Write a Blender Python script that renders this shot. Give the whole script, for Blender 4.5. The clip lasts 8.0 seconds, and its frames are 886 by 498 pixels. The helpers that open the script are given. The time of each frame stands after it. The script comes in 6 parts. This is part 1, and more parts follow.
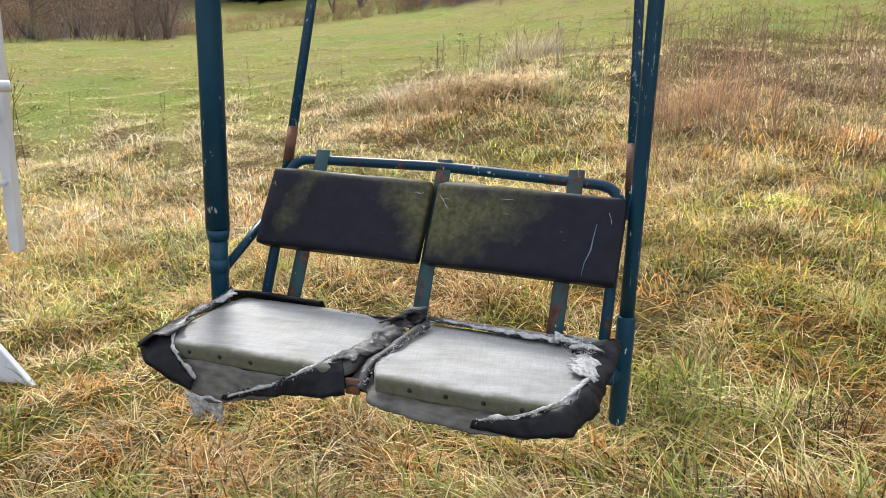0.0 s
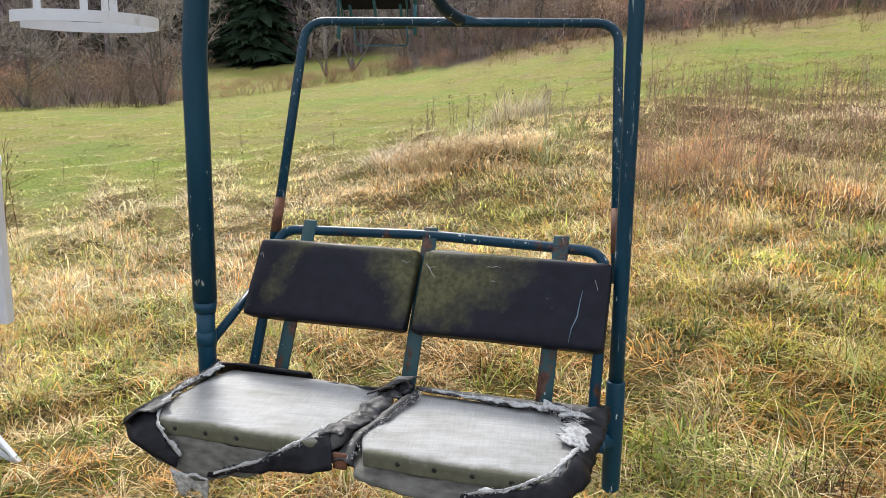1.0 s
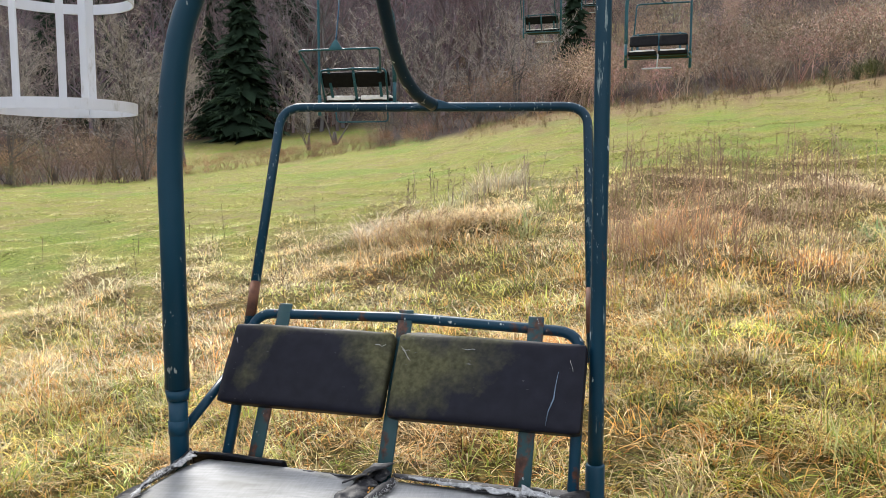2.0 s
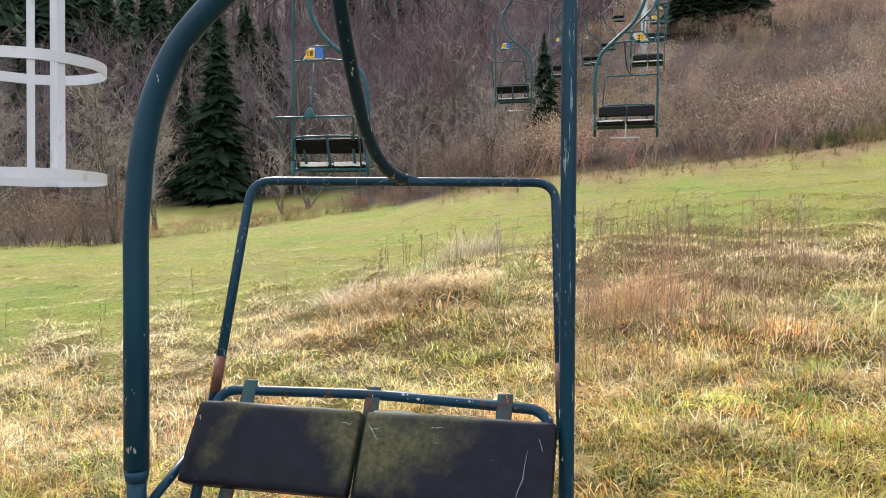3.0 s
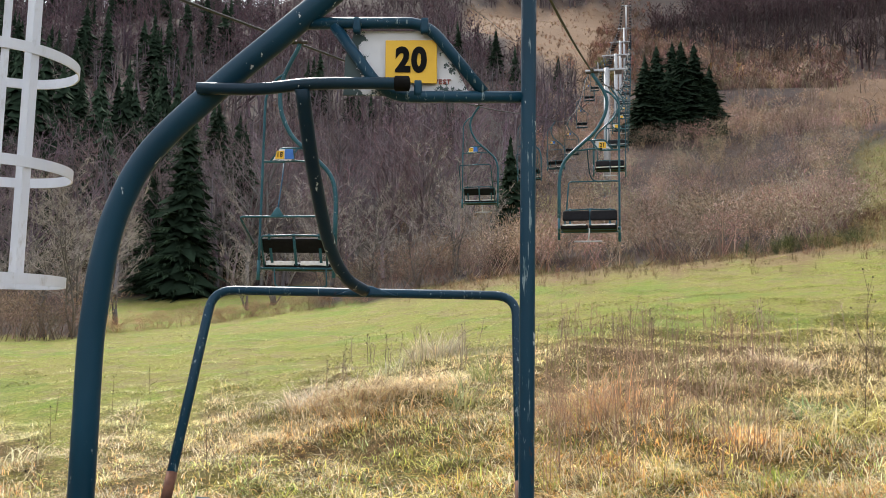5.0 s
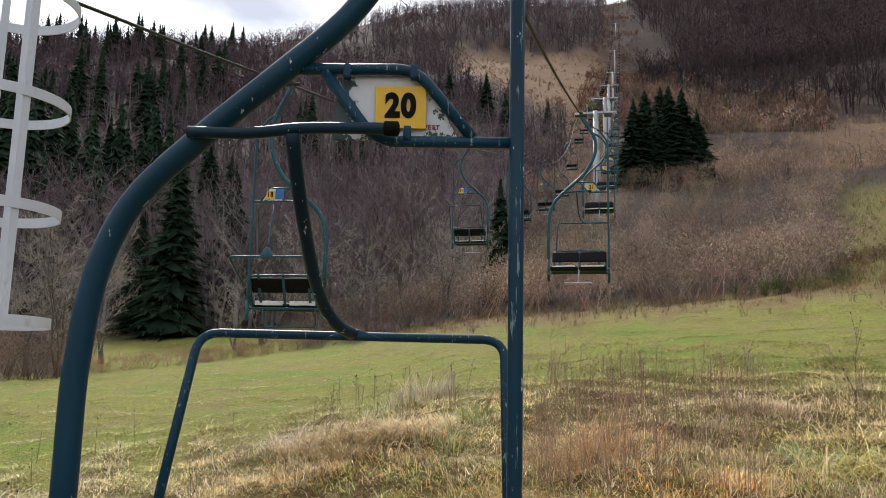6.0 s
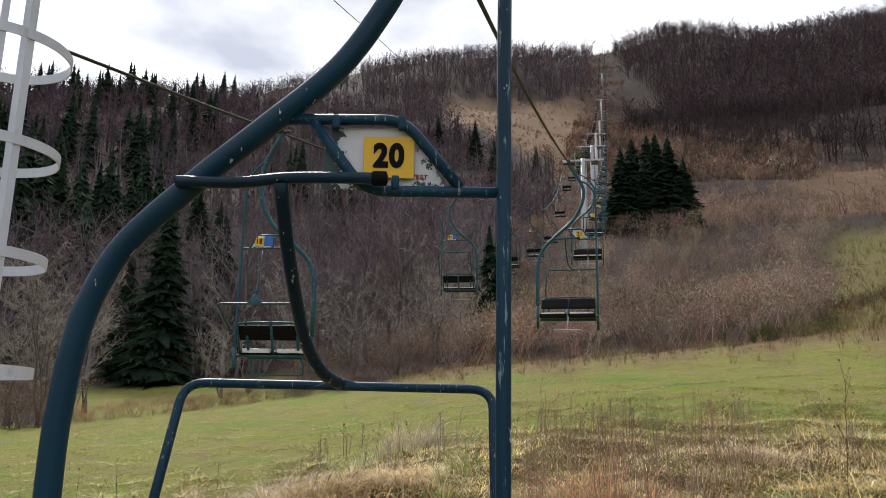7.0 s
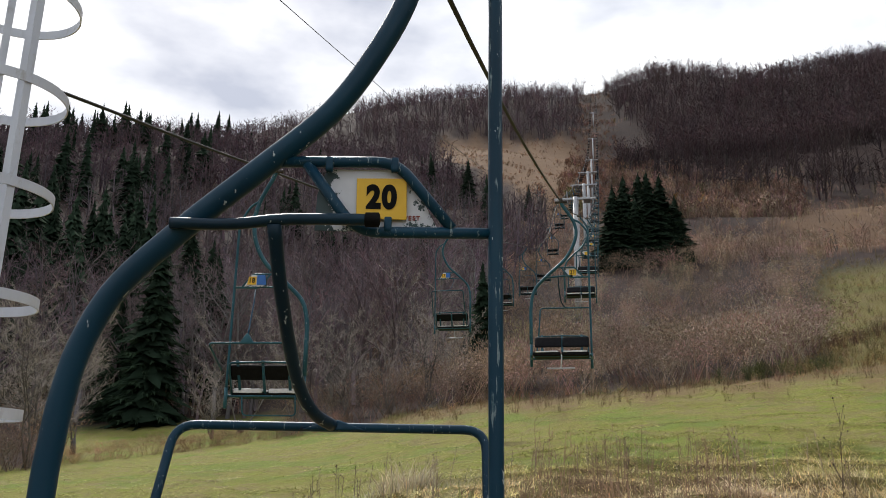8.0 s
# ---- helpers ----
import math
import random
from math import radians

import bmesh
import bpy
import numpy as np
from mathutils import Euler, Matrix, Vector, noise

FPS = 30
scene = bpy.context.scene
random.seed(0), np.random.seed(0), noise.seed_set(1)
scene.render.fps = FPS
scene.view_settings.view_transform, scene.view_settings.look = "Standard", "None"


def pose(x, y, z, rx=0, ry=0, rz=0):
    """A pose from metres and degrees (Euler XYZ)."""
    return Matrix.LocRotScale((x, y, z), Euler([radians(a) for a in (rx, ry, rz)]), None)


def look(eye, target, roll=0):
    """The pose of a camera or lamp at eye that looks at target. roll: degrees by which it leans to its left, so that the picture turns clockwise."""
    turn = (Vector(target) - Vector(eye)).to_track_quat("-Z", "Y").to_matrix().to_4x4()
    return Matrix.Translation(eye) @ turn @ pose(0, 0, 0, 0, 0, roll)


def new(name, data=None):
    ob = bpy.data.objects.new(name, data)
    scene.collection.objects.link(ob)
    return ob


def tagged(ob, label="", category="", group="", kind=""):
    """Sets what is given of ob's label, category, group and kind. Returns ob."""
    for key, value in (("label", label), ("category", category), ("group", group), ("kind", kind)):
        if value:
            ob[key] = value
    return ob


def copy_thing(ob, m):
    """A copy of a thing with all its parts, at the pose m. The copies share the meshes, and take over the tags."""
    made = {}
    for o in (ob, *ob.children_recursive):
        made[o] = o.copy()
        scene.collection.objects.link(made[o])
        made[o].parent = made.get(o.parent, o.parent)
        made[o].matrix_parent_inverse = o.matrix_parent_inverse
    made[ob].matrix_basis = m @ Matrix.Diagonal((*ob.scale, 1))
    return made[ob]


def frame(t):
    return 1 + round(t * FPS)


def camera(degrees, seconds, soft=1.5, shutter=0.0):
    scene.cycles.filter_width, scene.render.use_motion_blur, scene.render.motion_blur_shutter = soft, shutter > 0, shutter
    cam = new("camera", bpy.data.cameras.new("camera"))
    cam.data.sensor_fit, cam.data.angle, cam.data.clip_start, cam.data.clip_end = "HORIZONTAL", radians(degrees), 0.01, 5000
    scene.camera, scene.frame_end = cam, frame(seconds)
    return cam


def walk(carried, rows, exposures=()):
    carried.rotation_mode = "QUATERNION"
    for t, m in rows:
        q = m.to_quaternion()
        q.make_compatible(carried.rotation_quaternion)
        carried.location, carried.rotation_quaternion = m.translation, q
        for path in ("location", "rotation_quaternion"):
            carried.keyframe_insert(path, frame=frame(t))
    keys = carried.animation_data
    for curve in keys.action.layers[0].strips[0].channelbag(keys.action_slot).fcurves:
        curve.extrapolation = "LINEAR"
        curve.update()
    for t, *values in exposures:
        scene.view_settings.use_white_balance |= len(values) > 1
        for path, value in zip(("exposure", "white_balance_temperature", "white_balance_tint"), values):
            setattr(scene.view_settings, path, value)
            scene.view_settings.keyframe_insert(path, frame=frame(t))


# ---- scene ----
cam = camera(58.3, 8.0, soft=0.55)
PATH = [
    (0.0, (0.0, 0.0, 1.45), (0.0, 1.9336, 0.9391), 1.8),
    (0.5, (0.011, 0.0003, 1.463), (0.0117, 1.9493, 1.0142), 1.3),
    (1.0, (0.0219, 0.0002, 1.4821), (0.0321, 1.9656, 1.1121), 0.72),
    (1.5, (0.0342, 0.0027, 1.4989), (0.0608, 1.9823, 1.2152), 0.26),
    (2.8, (0.0597, -0.0056, 1.5467), (0.1641, 1.9906, 1.4823), 0.14),
    (3.0, (0.0601, 0.0039, 1.552), (0.1783, 2.0001, 1.5167), 0.27),
    (3.5, (0.0684, -0.0003, 1.5664), (0.2097, 1.9943, 1.6044), 0.32),
    (4.0, (0.072, -0.0018, 1.5795), (0.2353, 1.9892, 1.6751), 0.47),
    (4.5, (0.0736, -0.0103, 1.5913), (0.2566, 1.9752, 1.7474), 0.72),
    (6.0, (0.0806, -0.0158, 1.6118), (0.2999, 1.9476, 1.923), 1.21),
    (6.5, (0.0829, -0.0137, 1.6176), (0.313, 1.9389, 1.9841), 1.15),
    (7.0, (0.0841, -0.0189, 1.619), (0.3255, 1.9201, 2.0456), 1.08),
    (7.5, (0.0847, -0.0279, 1.6217), (0.3332, 1.8957, 2.1098), 0.91),
    (8.0, (0.0845, -0.0359, 1.6224), (0.3383, 1.8786, 2.1424), 0.83),
]
EXPOSURES = [(0.0, 1.42), (2.0, 1.5), (3.5, 1.64), (4.5, 1.62), (6.0, 0.92), (7.0, 0.80), (8.0, 0.70)]
walk(cam, [(t, look(eye, target, roll)) for t, eye, target, roll in PATH], EXPOSURES)

# ---- sky and sun: bright overcast with broken cloud ----
SUN_AZ, SUN_EL = -14.0, 46.0
world = bpy.data.worlds.new("overcast_sky")
scene.world = world
world.use_nodes = True
wt = world.node_tree
wt.nodes.clear()
w_out = wt.nodes.new("ShaderNodeOutputWorld")
w_bg = wt.nodes.new("ShaderNodeBackground")
w_sky = wt.nodes.new("ShaderNodeTexSky")
w_sky.sky_type = "NISHITA"
w_sky.sun_disc = False
w_sky.sun_elevation = radians(SUN_EL)
w_sky.sun_rotation = radians(SUN_AZ)
w_sky.dust_density = 3.0
w_tc = wt.nodes.new("ShaderNodeTexCoord")
w_map = wt.nodes.new("ShaderNodeMapping")
w_map.inputs["Scale"].default_value = (1.0, 1.0, 2.2)
w_noise = wt.nodes.new("ShaderNodeTexNoise")
w_noise.inputs["Scale"].default_value = 2.6
w_noise.inputs["Detail"].default_value = 6.0
w_noise.inputs["Roughness"].default_value = 0.5
w_ramp = wt.nodes.new("ShaderNodeValToRGB")
w_ramp.color_ramp.elements[0].position = 0.40
w_ramp.color_ramp.elements[0].color = (4.0, 4.4, 5.4, 1)
w_ramp.color_ramp.elements[1].position = 0.58
w_ramp.color_ramp.elements[1].color = (9.5, 9.6, 9.9, 1)
w_mix = wt.nodes.new("ShaderNodeMix")
w_mix.data_type = "RGBA"
w_mix.inputs["Factor"].default_value = 0.93
wt.links.new(w_tc.outputs["Generated"], w_map.inputs["Vector"])
wt.links.new(w_map.outputs["Vector"], w_noise.inputs["Vector"])
wt.links.new(w_noise.outputs["Fac"], w_ramp.inputs["Fac"])
wt.links.new(w_sky.outputs["Color"], w_mix.inputs["A"])
wt.links.new(w_ramp.outputs["Color"], w_mix.inputs["B"])
wt.links.new(w_mix.outputs["Result"], w_bg.inputs["Color"])
w_bg.inputs["Strength"].default_value = 0.08
wt.links.new(w_bg.outputs["Background"], w_out.inputs["Surface"])

sun_data = bpy.data.lights.new("sun", "SUN")
sun_data.energy = 2.4
sun_data.angle = radians(11)
sun_data.color = (1.0, 0.96, 0.9)
sun_ob = new("sun", sun_data)
sun_ob.matrix_world = look((0, 0, 60), (-60 * math.sin(radians(SUN_AZ)) * math.cos(radians(SUN_EL)), -60 * math.cos(radians(SUN_AZ)) * math.cos(radians(SUN_EL)), 60 - 60 * math.sin(radians(SUN_EL))))

# ---- materials ----
def material(name, build):
    m = bpy.data.materials.new(name)
    m.use_nodes = True
    build(m.node_tree, m.node_tree.nodes["Principled BSDF"])
    return m


def node(t, kind, **values):
    n = t.nodes.new(kind)
    for key, value in values.items():
        n.inputs[key.replace("_", " ")].default_value = value
    return n


def ramp(t, fac, *stops):
    n = t.nodes.new("ShaderNodeValToRGB")
    e = n.color_ramp.elements
    while len(e) < len(stops):
        e.new(0.5)
    for i, (p, c) in enumerate(stops):
        e[i].position, e[i].color = p, (*c, 1)
    t.links.new(fac, n.inputs["Fac"])
    return n.outputs["Color"]


def mix(t, fac, a, b):
    n = t.nodes.new("ShaderNodeMix")
    n.data_type = "RGBA"
    for key, v in (("Factor", fac), ("A", a), ("B", b)):
        if isinstance(v, (int, float)):
            n.inputs[key].default_value = v
        elif isinstance(v, tuple):
            n.inputs[key].default_value = (*v, 1)
        else:
            t.links.new(v, n.inputs[key])
    return n.outputs["Result"]


def grain(t, scale, detail=4.0, stretch=None, where="Object", rough=0.5):
    tc = t.nodes.new("ShaderNodeTexCoord")
    out = tc.outputs[where]
    if stretch:
        mp = t.nodes.new("ShaderNodeMapping")
        mp.inputs["Scale"].default_value = stretch
        t.links.new(out, mp.inputs["Vector"])
        out = mp.outputs["Vector"]
    n = node(t, "ShaderNodeTexNoise", Scale=scale, Detail=detail, Roughness=rough)
    t.links.new(out, n.inputs["Vector"])
    return n.outputs["Fac"]


def bump(t, bsdf, height, strength=0.3, distance=0.002):
    n = node(t, "ShaderNodeBump", Strength=strength, Distance=distance)
    t.links.new(height, n.inputs["Height"])
    t.links.new(n.outputs["Normal"], bsdf.inputs["Normal"])


def paint_build(rust_from=0.66, chip_from=0.685, base=((0.0035, 0.026, 0.050), (0.0058, 0.045, 0.080))):
    def build(t, b):
        tone = ramp(t, grain(t, 3.0, 5.0, (1, 1, 0.4)), (0.3, base[0]), (0.7, base[1]))
        rust = ramp(t, grain(t, 9.0, 6.0, (1, 1, 0.5), rough=0.65), (rust_from, (0, 0, 0)), (rust_from + 0.05, (1, 1, 1)))
        rusty = ramp(t, grain(t, 60.0), (0.35, (0.035, 0.018, 0.014)), (0.7, (0.10, 0.045, 0.03)))
        chip = ramp(t, grain(t, 48.0, 3.0, (1, 1, 0.45), rough=0.6), (chip_from, (0, 0, 0)), (chip_from + 0.02, (1, 1, 1)))
        c = mix(t, rust, tone, rusty)
        c = mix(t, chip, c, (0.42, 0.47, 0.48))
        t.links.new(c, b.inputs["Base Color"])
        r = ramp(t, grain(t, 14.0), (0.3, (0.28,) * 3), (0.7, (0.5,) * 3))
        t.links.new(r, b.inputs["Roughness"])
        b.inputs["Specular IOR Level"].default_value = 0.2
        bump(t, b, grain(t, 40.0), 0.25, 0.002)
    return build


M_PAINT = material("teal_paint", paint_build())
M_PAINT_WORN = material("worn_teal_paint", paint_build(0.60, 0.67))
M_PAINT_DARK = material("grimy_dark_paint", paint_build(0.70, 0.67, ((0.0025, 0.014, 0.028), (0.006, 0.030, 0.052))))


def streaked_build(t, b):
    """Teal paint with long pale weathered streaks down the tube."""
    paint_build(0.66, 0.68)(t, b)
    old = b.inputs["Base Color"].links[0].from_socket
    streak = ramp(t, grain(t, 75.0, 5.0, (1, 1, 0.09), rough=0.7), (0.60, (0, 0, 0)), (0.64, (1, 1, 1)))
    pale = ramp(t, grain(t, 50.0, 4.0), (0.3, (0.06, 0.12, 0.14)), (0.7, (0.26, 0.32, 0.33)))
    t.links.new(mix(t, streak, old, pale), b.inputs["Base Color"])


M_STREAKED = material("streaked_teal_paint", streaked_build)
M_STRAP = material("faded_teal_strap", paint_build(0.57, 0.70, ((0.012, 0.040, 0.048), (0.030, 0.072, 0.080))))
M_PAINT_PALE = material("weathered_teal_paint", paint_build(0.7, 0.68, ((0.012, 0.055, 0.075), (0.028, 0.10, 0.125))))


def rubber_build(t, b):
    """Black vinyl; the mesh attribute 'algae' says where the green film has settled."""
    base = ramp(t, grain(t, 25.0, 5.0), (0.3, (0.0045, 0.0052, 0.0105)), (0.75, (0.0095, 0.0102, 0.0185)))
    at = t.nodes.new("ShaderNodeAttribute")
    at.attribute_name = "algae"
    n = node(t, "ShaderNodeMapRange", From_Min=0.25, From_Max=0.75, To_Min=-0.30, To_Max=0.30)
    t.links.new(grain(t, 13.0, 7.0, rough=0.65), n.inputs["Value"])
    add = t.nodes.new("ShaderNodeMath")
    t.links.new(at.outputs["Fac"], add.inputs[0])
    t.links.new(n.outputs["Result"], add.inputs[1])
    film = ramp(t, add.outputs["Value"], (0.36, (0, 0, 0)), (0.95, (1, 1, 1)))
    mossy = ramp(t, grain(t, 70.0, 5.0), (0.3, (0.042, 0.044, 0.022)), (0.7, (0.095, 0.092, 0.052)))
    c = mix(t, film, base, mossy)
    scratch = ramp(t, grain(t, 26.0, 3.0, (1.0, 1.0, 7.0), rough=0.6), (0.72, (0, 0, 0)), (0.75, (1, 1, 1)))
    c = mix(t, scratch, c, (0.12, 0.12, 0.125))
    t.links.new(c, b.inputs["Base Color"])
    r = ramp(t, film, (0.0, (0.46,) * 3), (1.0, (0.8,) * 3))
    t.links.new(r, b.inputs["Roughness"])
    b.inputs["Specular IOR Level"].default_value = 0.14
    bump(t, b, grain(t, 130.0, 3.0), 0.2, 0.001)


M_VINYL = material("black_vinyl", rubber_build)


def torn_build(t, b):
    base = ramp(t, grain(t, 20.0, 5.0), (0.3, (0.007, 0.0075, 0.011)), (0.7, (0.026, 0.026, 0.030)))
    fray = ramp(t, grain(t, 30.0, 8.0, rough=0.78), (0.55, (0, 0, 0)), (0.64, (1, 1, 1)))
    c = mix(t, fray, base, (0.20, 0.20, 0.195))
    t.links.new(c, b.inputs["Base Color"])
    b.inputs["Roughness"].default_value = 0.62
    bump(t, b, grain(t, 70.0), 0.4, 0.003)


M_TORN = material("torn_vinyl", torn_build)


def foam_build(t, b):
    weave = ramp(t, grain(t, 260.0, 3.0, (1.0, 0.05, 1.0)), (0.3, (0.215, 0.22, 0.225)), (0.72, (0.32, 0.325, 0.33)))
    cross = ramp(t, grain(t, 260.0, 3.0, (0.04, 1.0, 1.0)), (0.35, (0.20, 0.204, 0.208)), (0.7, (0.34, 0.345, 0.35)))
    c = mix(t, 0.5, weave, cross)
    stain = ramp(t, grain(t, 5.0, 5.0, (1, 2.0, 1), rough=0.6), (0.46, (0, 0, 0)), (0.75, (1, 1, 1)))
    c = mix(t, mix(t, 0.75, (0, 0, 0), stain), c, (0.135, 0.133, 0.118))
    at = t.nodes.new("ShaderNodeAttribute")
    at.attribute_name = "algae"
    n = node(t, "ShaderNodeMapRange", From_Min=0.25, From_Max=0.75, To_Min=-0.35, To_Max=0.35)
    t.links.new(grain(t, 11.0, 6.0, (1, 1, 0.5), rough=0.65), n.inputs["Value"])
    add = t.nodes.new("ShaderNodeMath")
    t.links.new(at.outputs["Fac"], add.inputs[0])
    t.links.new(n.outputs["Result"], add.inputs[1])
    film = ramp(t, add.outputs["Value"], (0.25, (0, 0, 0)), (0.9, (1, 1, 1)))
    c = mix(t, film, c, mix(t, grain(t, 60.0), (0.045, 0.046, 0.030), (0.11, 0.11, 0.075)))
    t.links.new(c, b.inputs["Base Color"])
    b.inputs["Roughness"].default_value = 0.8
    bump(t, b, grain(t, 160.0), 0.3, 0.001)


M_FOAM = material("bare_seat_cloth", foam_build)


def plain(name, a, c, scale=20.0, rough=0.6, metal=0.0, strength=0.2, stretch=None, spec=0.4):
    def build(t, b):
        t.links.new(ramp(t, grain(t, scale, 5.0, stretch), (0.3, a), (0.7, c)), b.inputs["Base Color"])
        b.inputs["Roughness"].default_value = rough
        b.inputs["Metallic"].default_value = metal
        b.inputs["Specular IOR Level"].default_value = spec
        bump(t, b, grain(t, scale * 4), strength, 0.002)
    return material(name, build)


M_PAD = plain("black_cushion", (0.003, 0.003, 0.004), (0.008, 0.008, 0.009), 18.0, 0.7, spec=0.12)
M_COVER = plain("black_cover", (0.004, 0.0045, 0.007), (0.013, 0.0135, 0.018), 30.0, 0.5, strength=0.5, spec=0.14)
M_LINING = plain("grey_seat_lining", (0.045, 0.044, 0.038), (0.115, 0.113, 0.102), 26.0, 0.8, stretch=(1, 1, 3))
M_RUST = plain("rusty_steel", (0.05, 0.022, 0.014), (0.15, 0.062, 0.034), 30.0, 0.8)
M_SCUFF = plain("pale_scuff", (0.06, 0.10, 0.16), (0.14, 0.20, 0.28), 40.0, 0.7)
M_RAGS = plain("frayed_cloth", (0.16, 0.165, 0.17), (0.48, 0.49, 0.5), 90.0, 0.9, strength=0.6)
M_FRAY = plain("frayed_threads", (0.50, 0.51, 0.53), (0.78, 0.79, 0.81), 60.0, 0.9)
M_HOLE = plain("dark_hole", (0.008, 0.008, 0.008), (0.02, 0.02, 0.018), 60.0, 0.8)
M_YELLOW = plain("yellow_enamel", (0.62, 0.36, 0.015), (0.74, 0.45, 0.03), 8.0, 0.45)
M_BLUE = plain("blue_enamel", (0.02, 0.10, 0.36), (0.03, 0.15, 0.45), 8.0, 0.45)
M_BLACK = plain("black_lettering", (0.004, 0.004, 0.004), (0.009, 0.009, 0.009), 30.0, 0.8, spec=0.1)
M_RED = plain("red_lettering", (0.16, 0.02, 0.018), (0.25, 0.05, 0.04), 30.0, 0.55)
M_ZINC = plain("galvanised_steel", (0.32, 0.33, 0.34), (0.5, 0.51, 0.52), 12.0, 0.5, 0.4)
M_ROPE = plain("oiled_wire_rope", (0.012, 0.012, 0.012), (0.035, 0.033, 0.03), 80.0, 0.55, 0.3)
M_IRON = plain("dark_iron", (0.02, 0.019, 0.018), (0.06, 0.045, 0.035), 40.0, 0.6, 0.2)
M_SNOW = plain("pale_torn_seat", (0.5, 0.5, 0.5), (0.72, 0.72, 0.72), 20.0, 0.8)


def white_paint_build(t, b):
    base = ramp(t, grain(t, 3.0, 5.0), (0.3, (0.50, 0.53, 0.60)), (0.7, (0.62, 0.65, 0.72)))
    dirt = ramp(t, grain(t, 11.0, 6.0, (1, 1, 0.4), rough=0.7), (0.60, (0, 0, 0)), (0.78, (1, 1, 1)))
    c = mix(t, dirt, base, (0.33, 0.32, 0.30))
    t.links.new(c, b.inputs["Base Color"])
    b.inputs["Roughness"].default_value = 0.5
    bump(t, b, grain(t, 50.0), 0.15, 0.002)


M_WHITE = material("white_paint", white_paint_build)


def plate_build(t, b):
    """White board, its paint flaking off in from the slanting, lower and inner edges."""
    base = ramp(t, grain(t, 6.0), (0.3, (0.52, 0.53, 0.56)), (0.7, (0.66, 0.67, 0.69)))
    tc = t.nodes.new("ShaderNodeTexCoord")
    xyz = t.nodes.new("ShaderNodeSeparateXYZ")
    t.links.new(tc.outputs["Object"], xyz.inputs["Vector"])

    def calc(op, a, c):
        n = t.nodes.new("ShaderNodeMath")
        n.operation = op
        for k, v in enumerate((a, c)):
            if isinstance(v, (int, float)):
                n.inputs[k].default_value = v
            else:
                t.links.new(v, n.inputs[k])
        return n.outputs["Value"]

    x, z = xyz.outputs["X"], xyz.outputs["Z"]
    slant = calc("ADD", calc("MULTIPLY", calc("SUBTRACT", x, 0.335), 0.889), calc("MULTIPLY", calc("SUBTRACT", z, 2.45), 0.457))
    low = calc("SUBTRACT", 2.268, z)
    inner = calc("SUBTRACT", 0.118, x)
    edge = calc("MAXIMUM", slant, calc("MAXIMUM", low, inner))
    flake = calc("ADD", grain(t, 30.0, 7.0, rough=0.72), calc("MULTIPLY", edge, 5.5))
    c = mix(t, ramp(t, flake, (0.47, (0, 0, 0)), (0.49, (1, 1, 1))), base, (0.020, 0.045, 0.045))
    t.links.new(c, b.inputs["Base Color"])
    b.inputs["Roughness"].default_value = 0.5


M_PLATE = material("flaking_white_plate", plate_build)


def painted_by_attribute(name, rough=0.75, vary=0.35, scale=1.5, translucent=0.25, gloss=0.15):
    """Colour per blade, twig or leaf from the mesh attribute 'tone', with noise over it."""
    def build(t, b):
        at = t.nodes.new("ShaderNodeAttribute")
        at.attribute_name = "tone"
        fac = grain(t, scale, 4.0)
        dark = mix(t, 1.0, (0, 0, 0), at.outputs["Color"])
        n = t.nodes.new("ShaderNodeHueSaturation")
        t.links.new(dark, n.inputs["Color"])
        mr = node(t, "ShaderNodeMapRange", From_Min=0.25, From_Max=0.75, To_Min=1 - vary, To_Max=1 + vary)
        t.links.new(fac, mr.inputs["Value"])
        t.links.new(mr.outputs["Result"], n.inputs["Value"])
        t.links.new(n.outputs["Color"], b.inputs["Base Color"])
        b.inputs["Roughness"].default_value = rough
        b.inputs["Specular IOR Level"].default_value = gloss
        if translucent:
            tr = t.nodes.new("ShaderNodeBsdfTranslucent")
            t.links.new(n.outputs["Color"], tr.inputs["Color"])
            ms = t.nodes.new("ShaderNodeMixShader")
            ms.inputs["Fac"].default_value = translucent
            t.links.new(b.outputs["BSDF"], ms.inputs[1])
            t.links.new(tr.outputs["BSDF"], ms.inputs[2])
            t.links.new(ms.outputs["Shader"], t.nodes["Material Output"].inputs["Surface"])
    return material(name, build)


M_GRASS = painted_by_attribute("grass_blades", 0.6, 0.3, 2.2, 0.26, 0.12)
M_TWIG = painted_by_attribute("bare_twigs", 0.85, 0.25, 0.2, 0.0)
M_NEEDLE = painted_by_attribute("spruce_needles", 0.95, 0.3, 0.4, 0.1, 0.02)


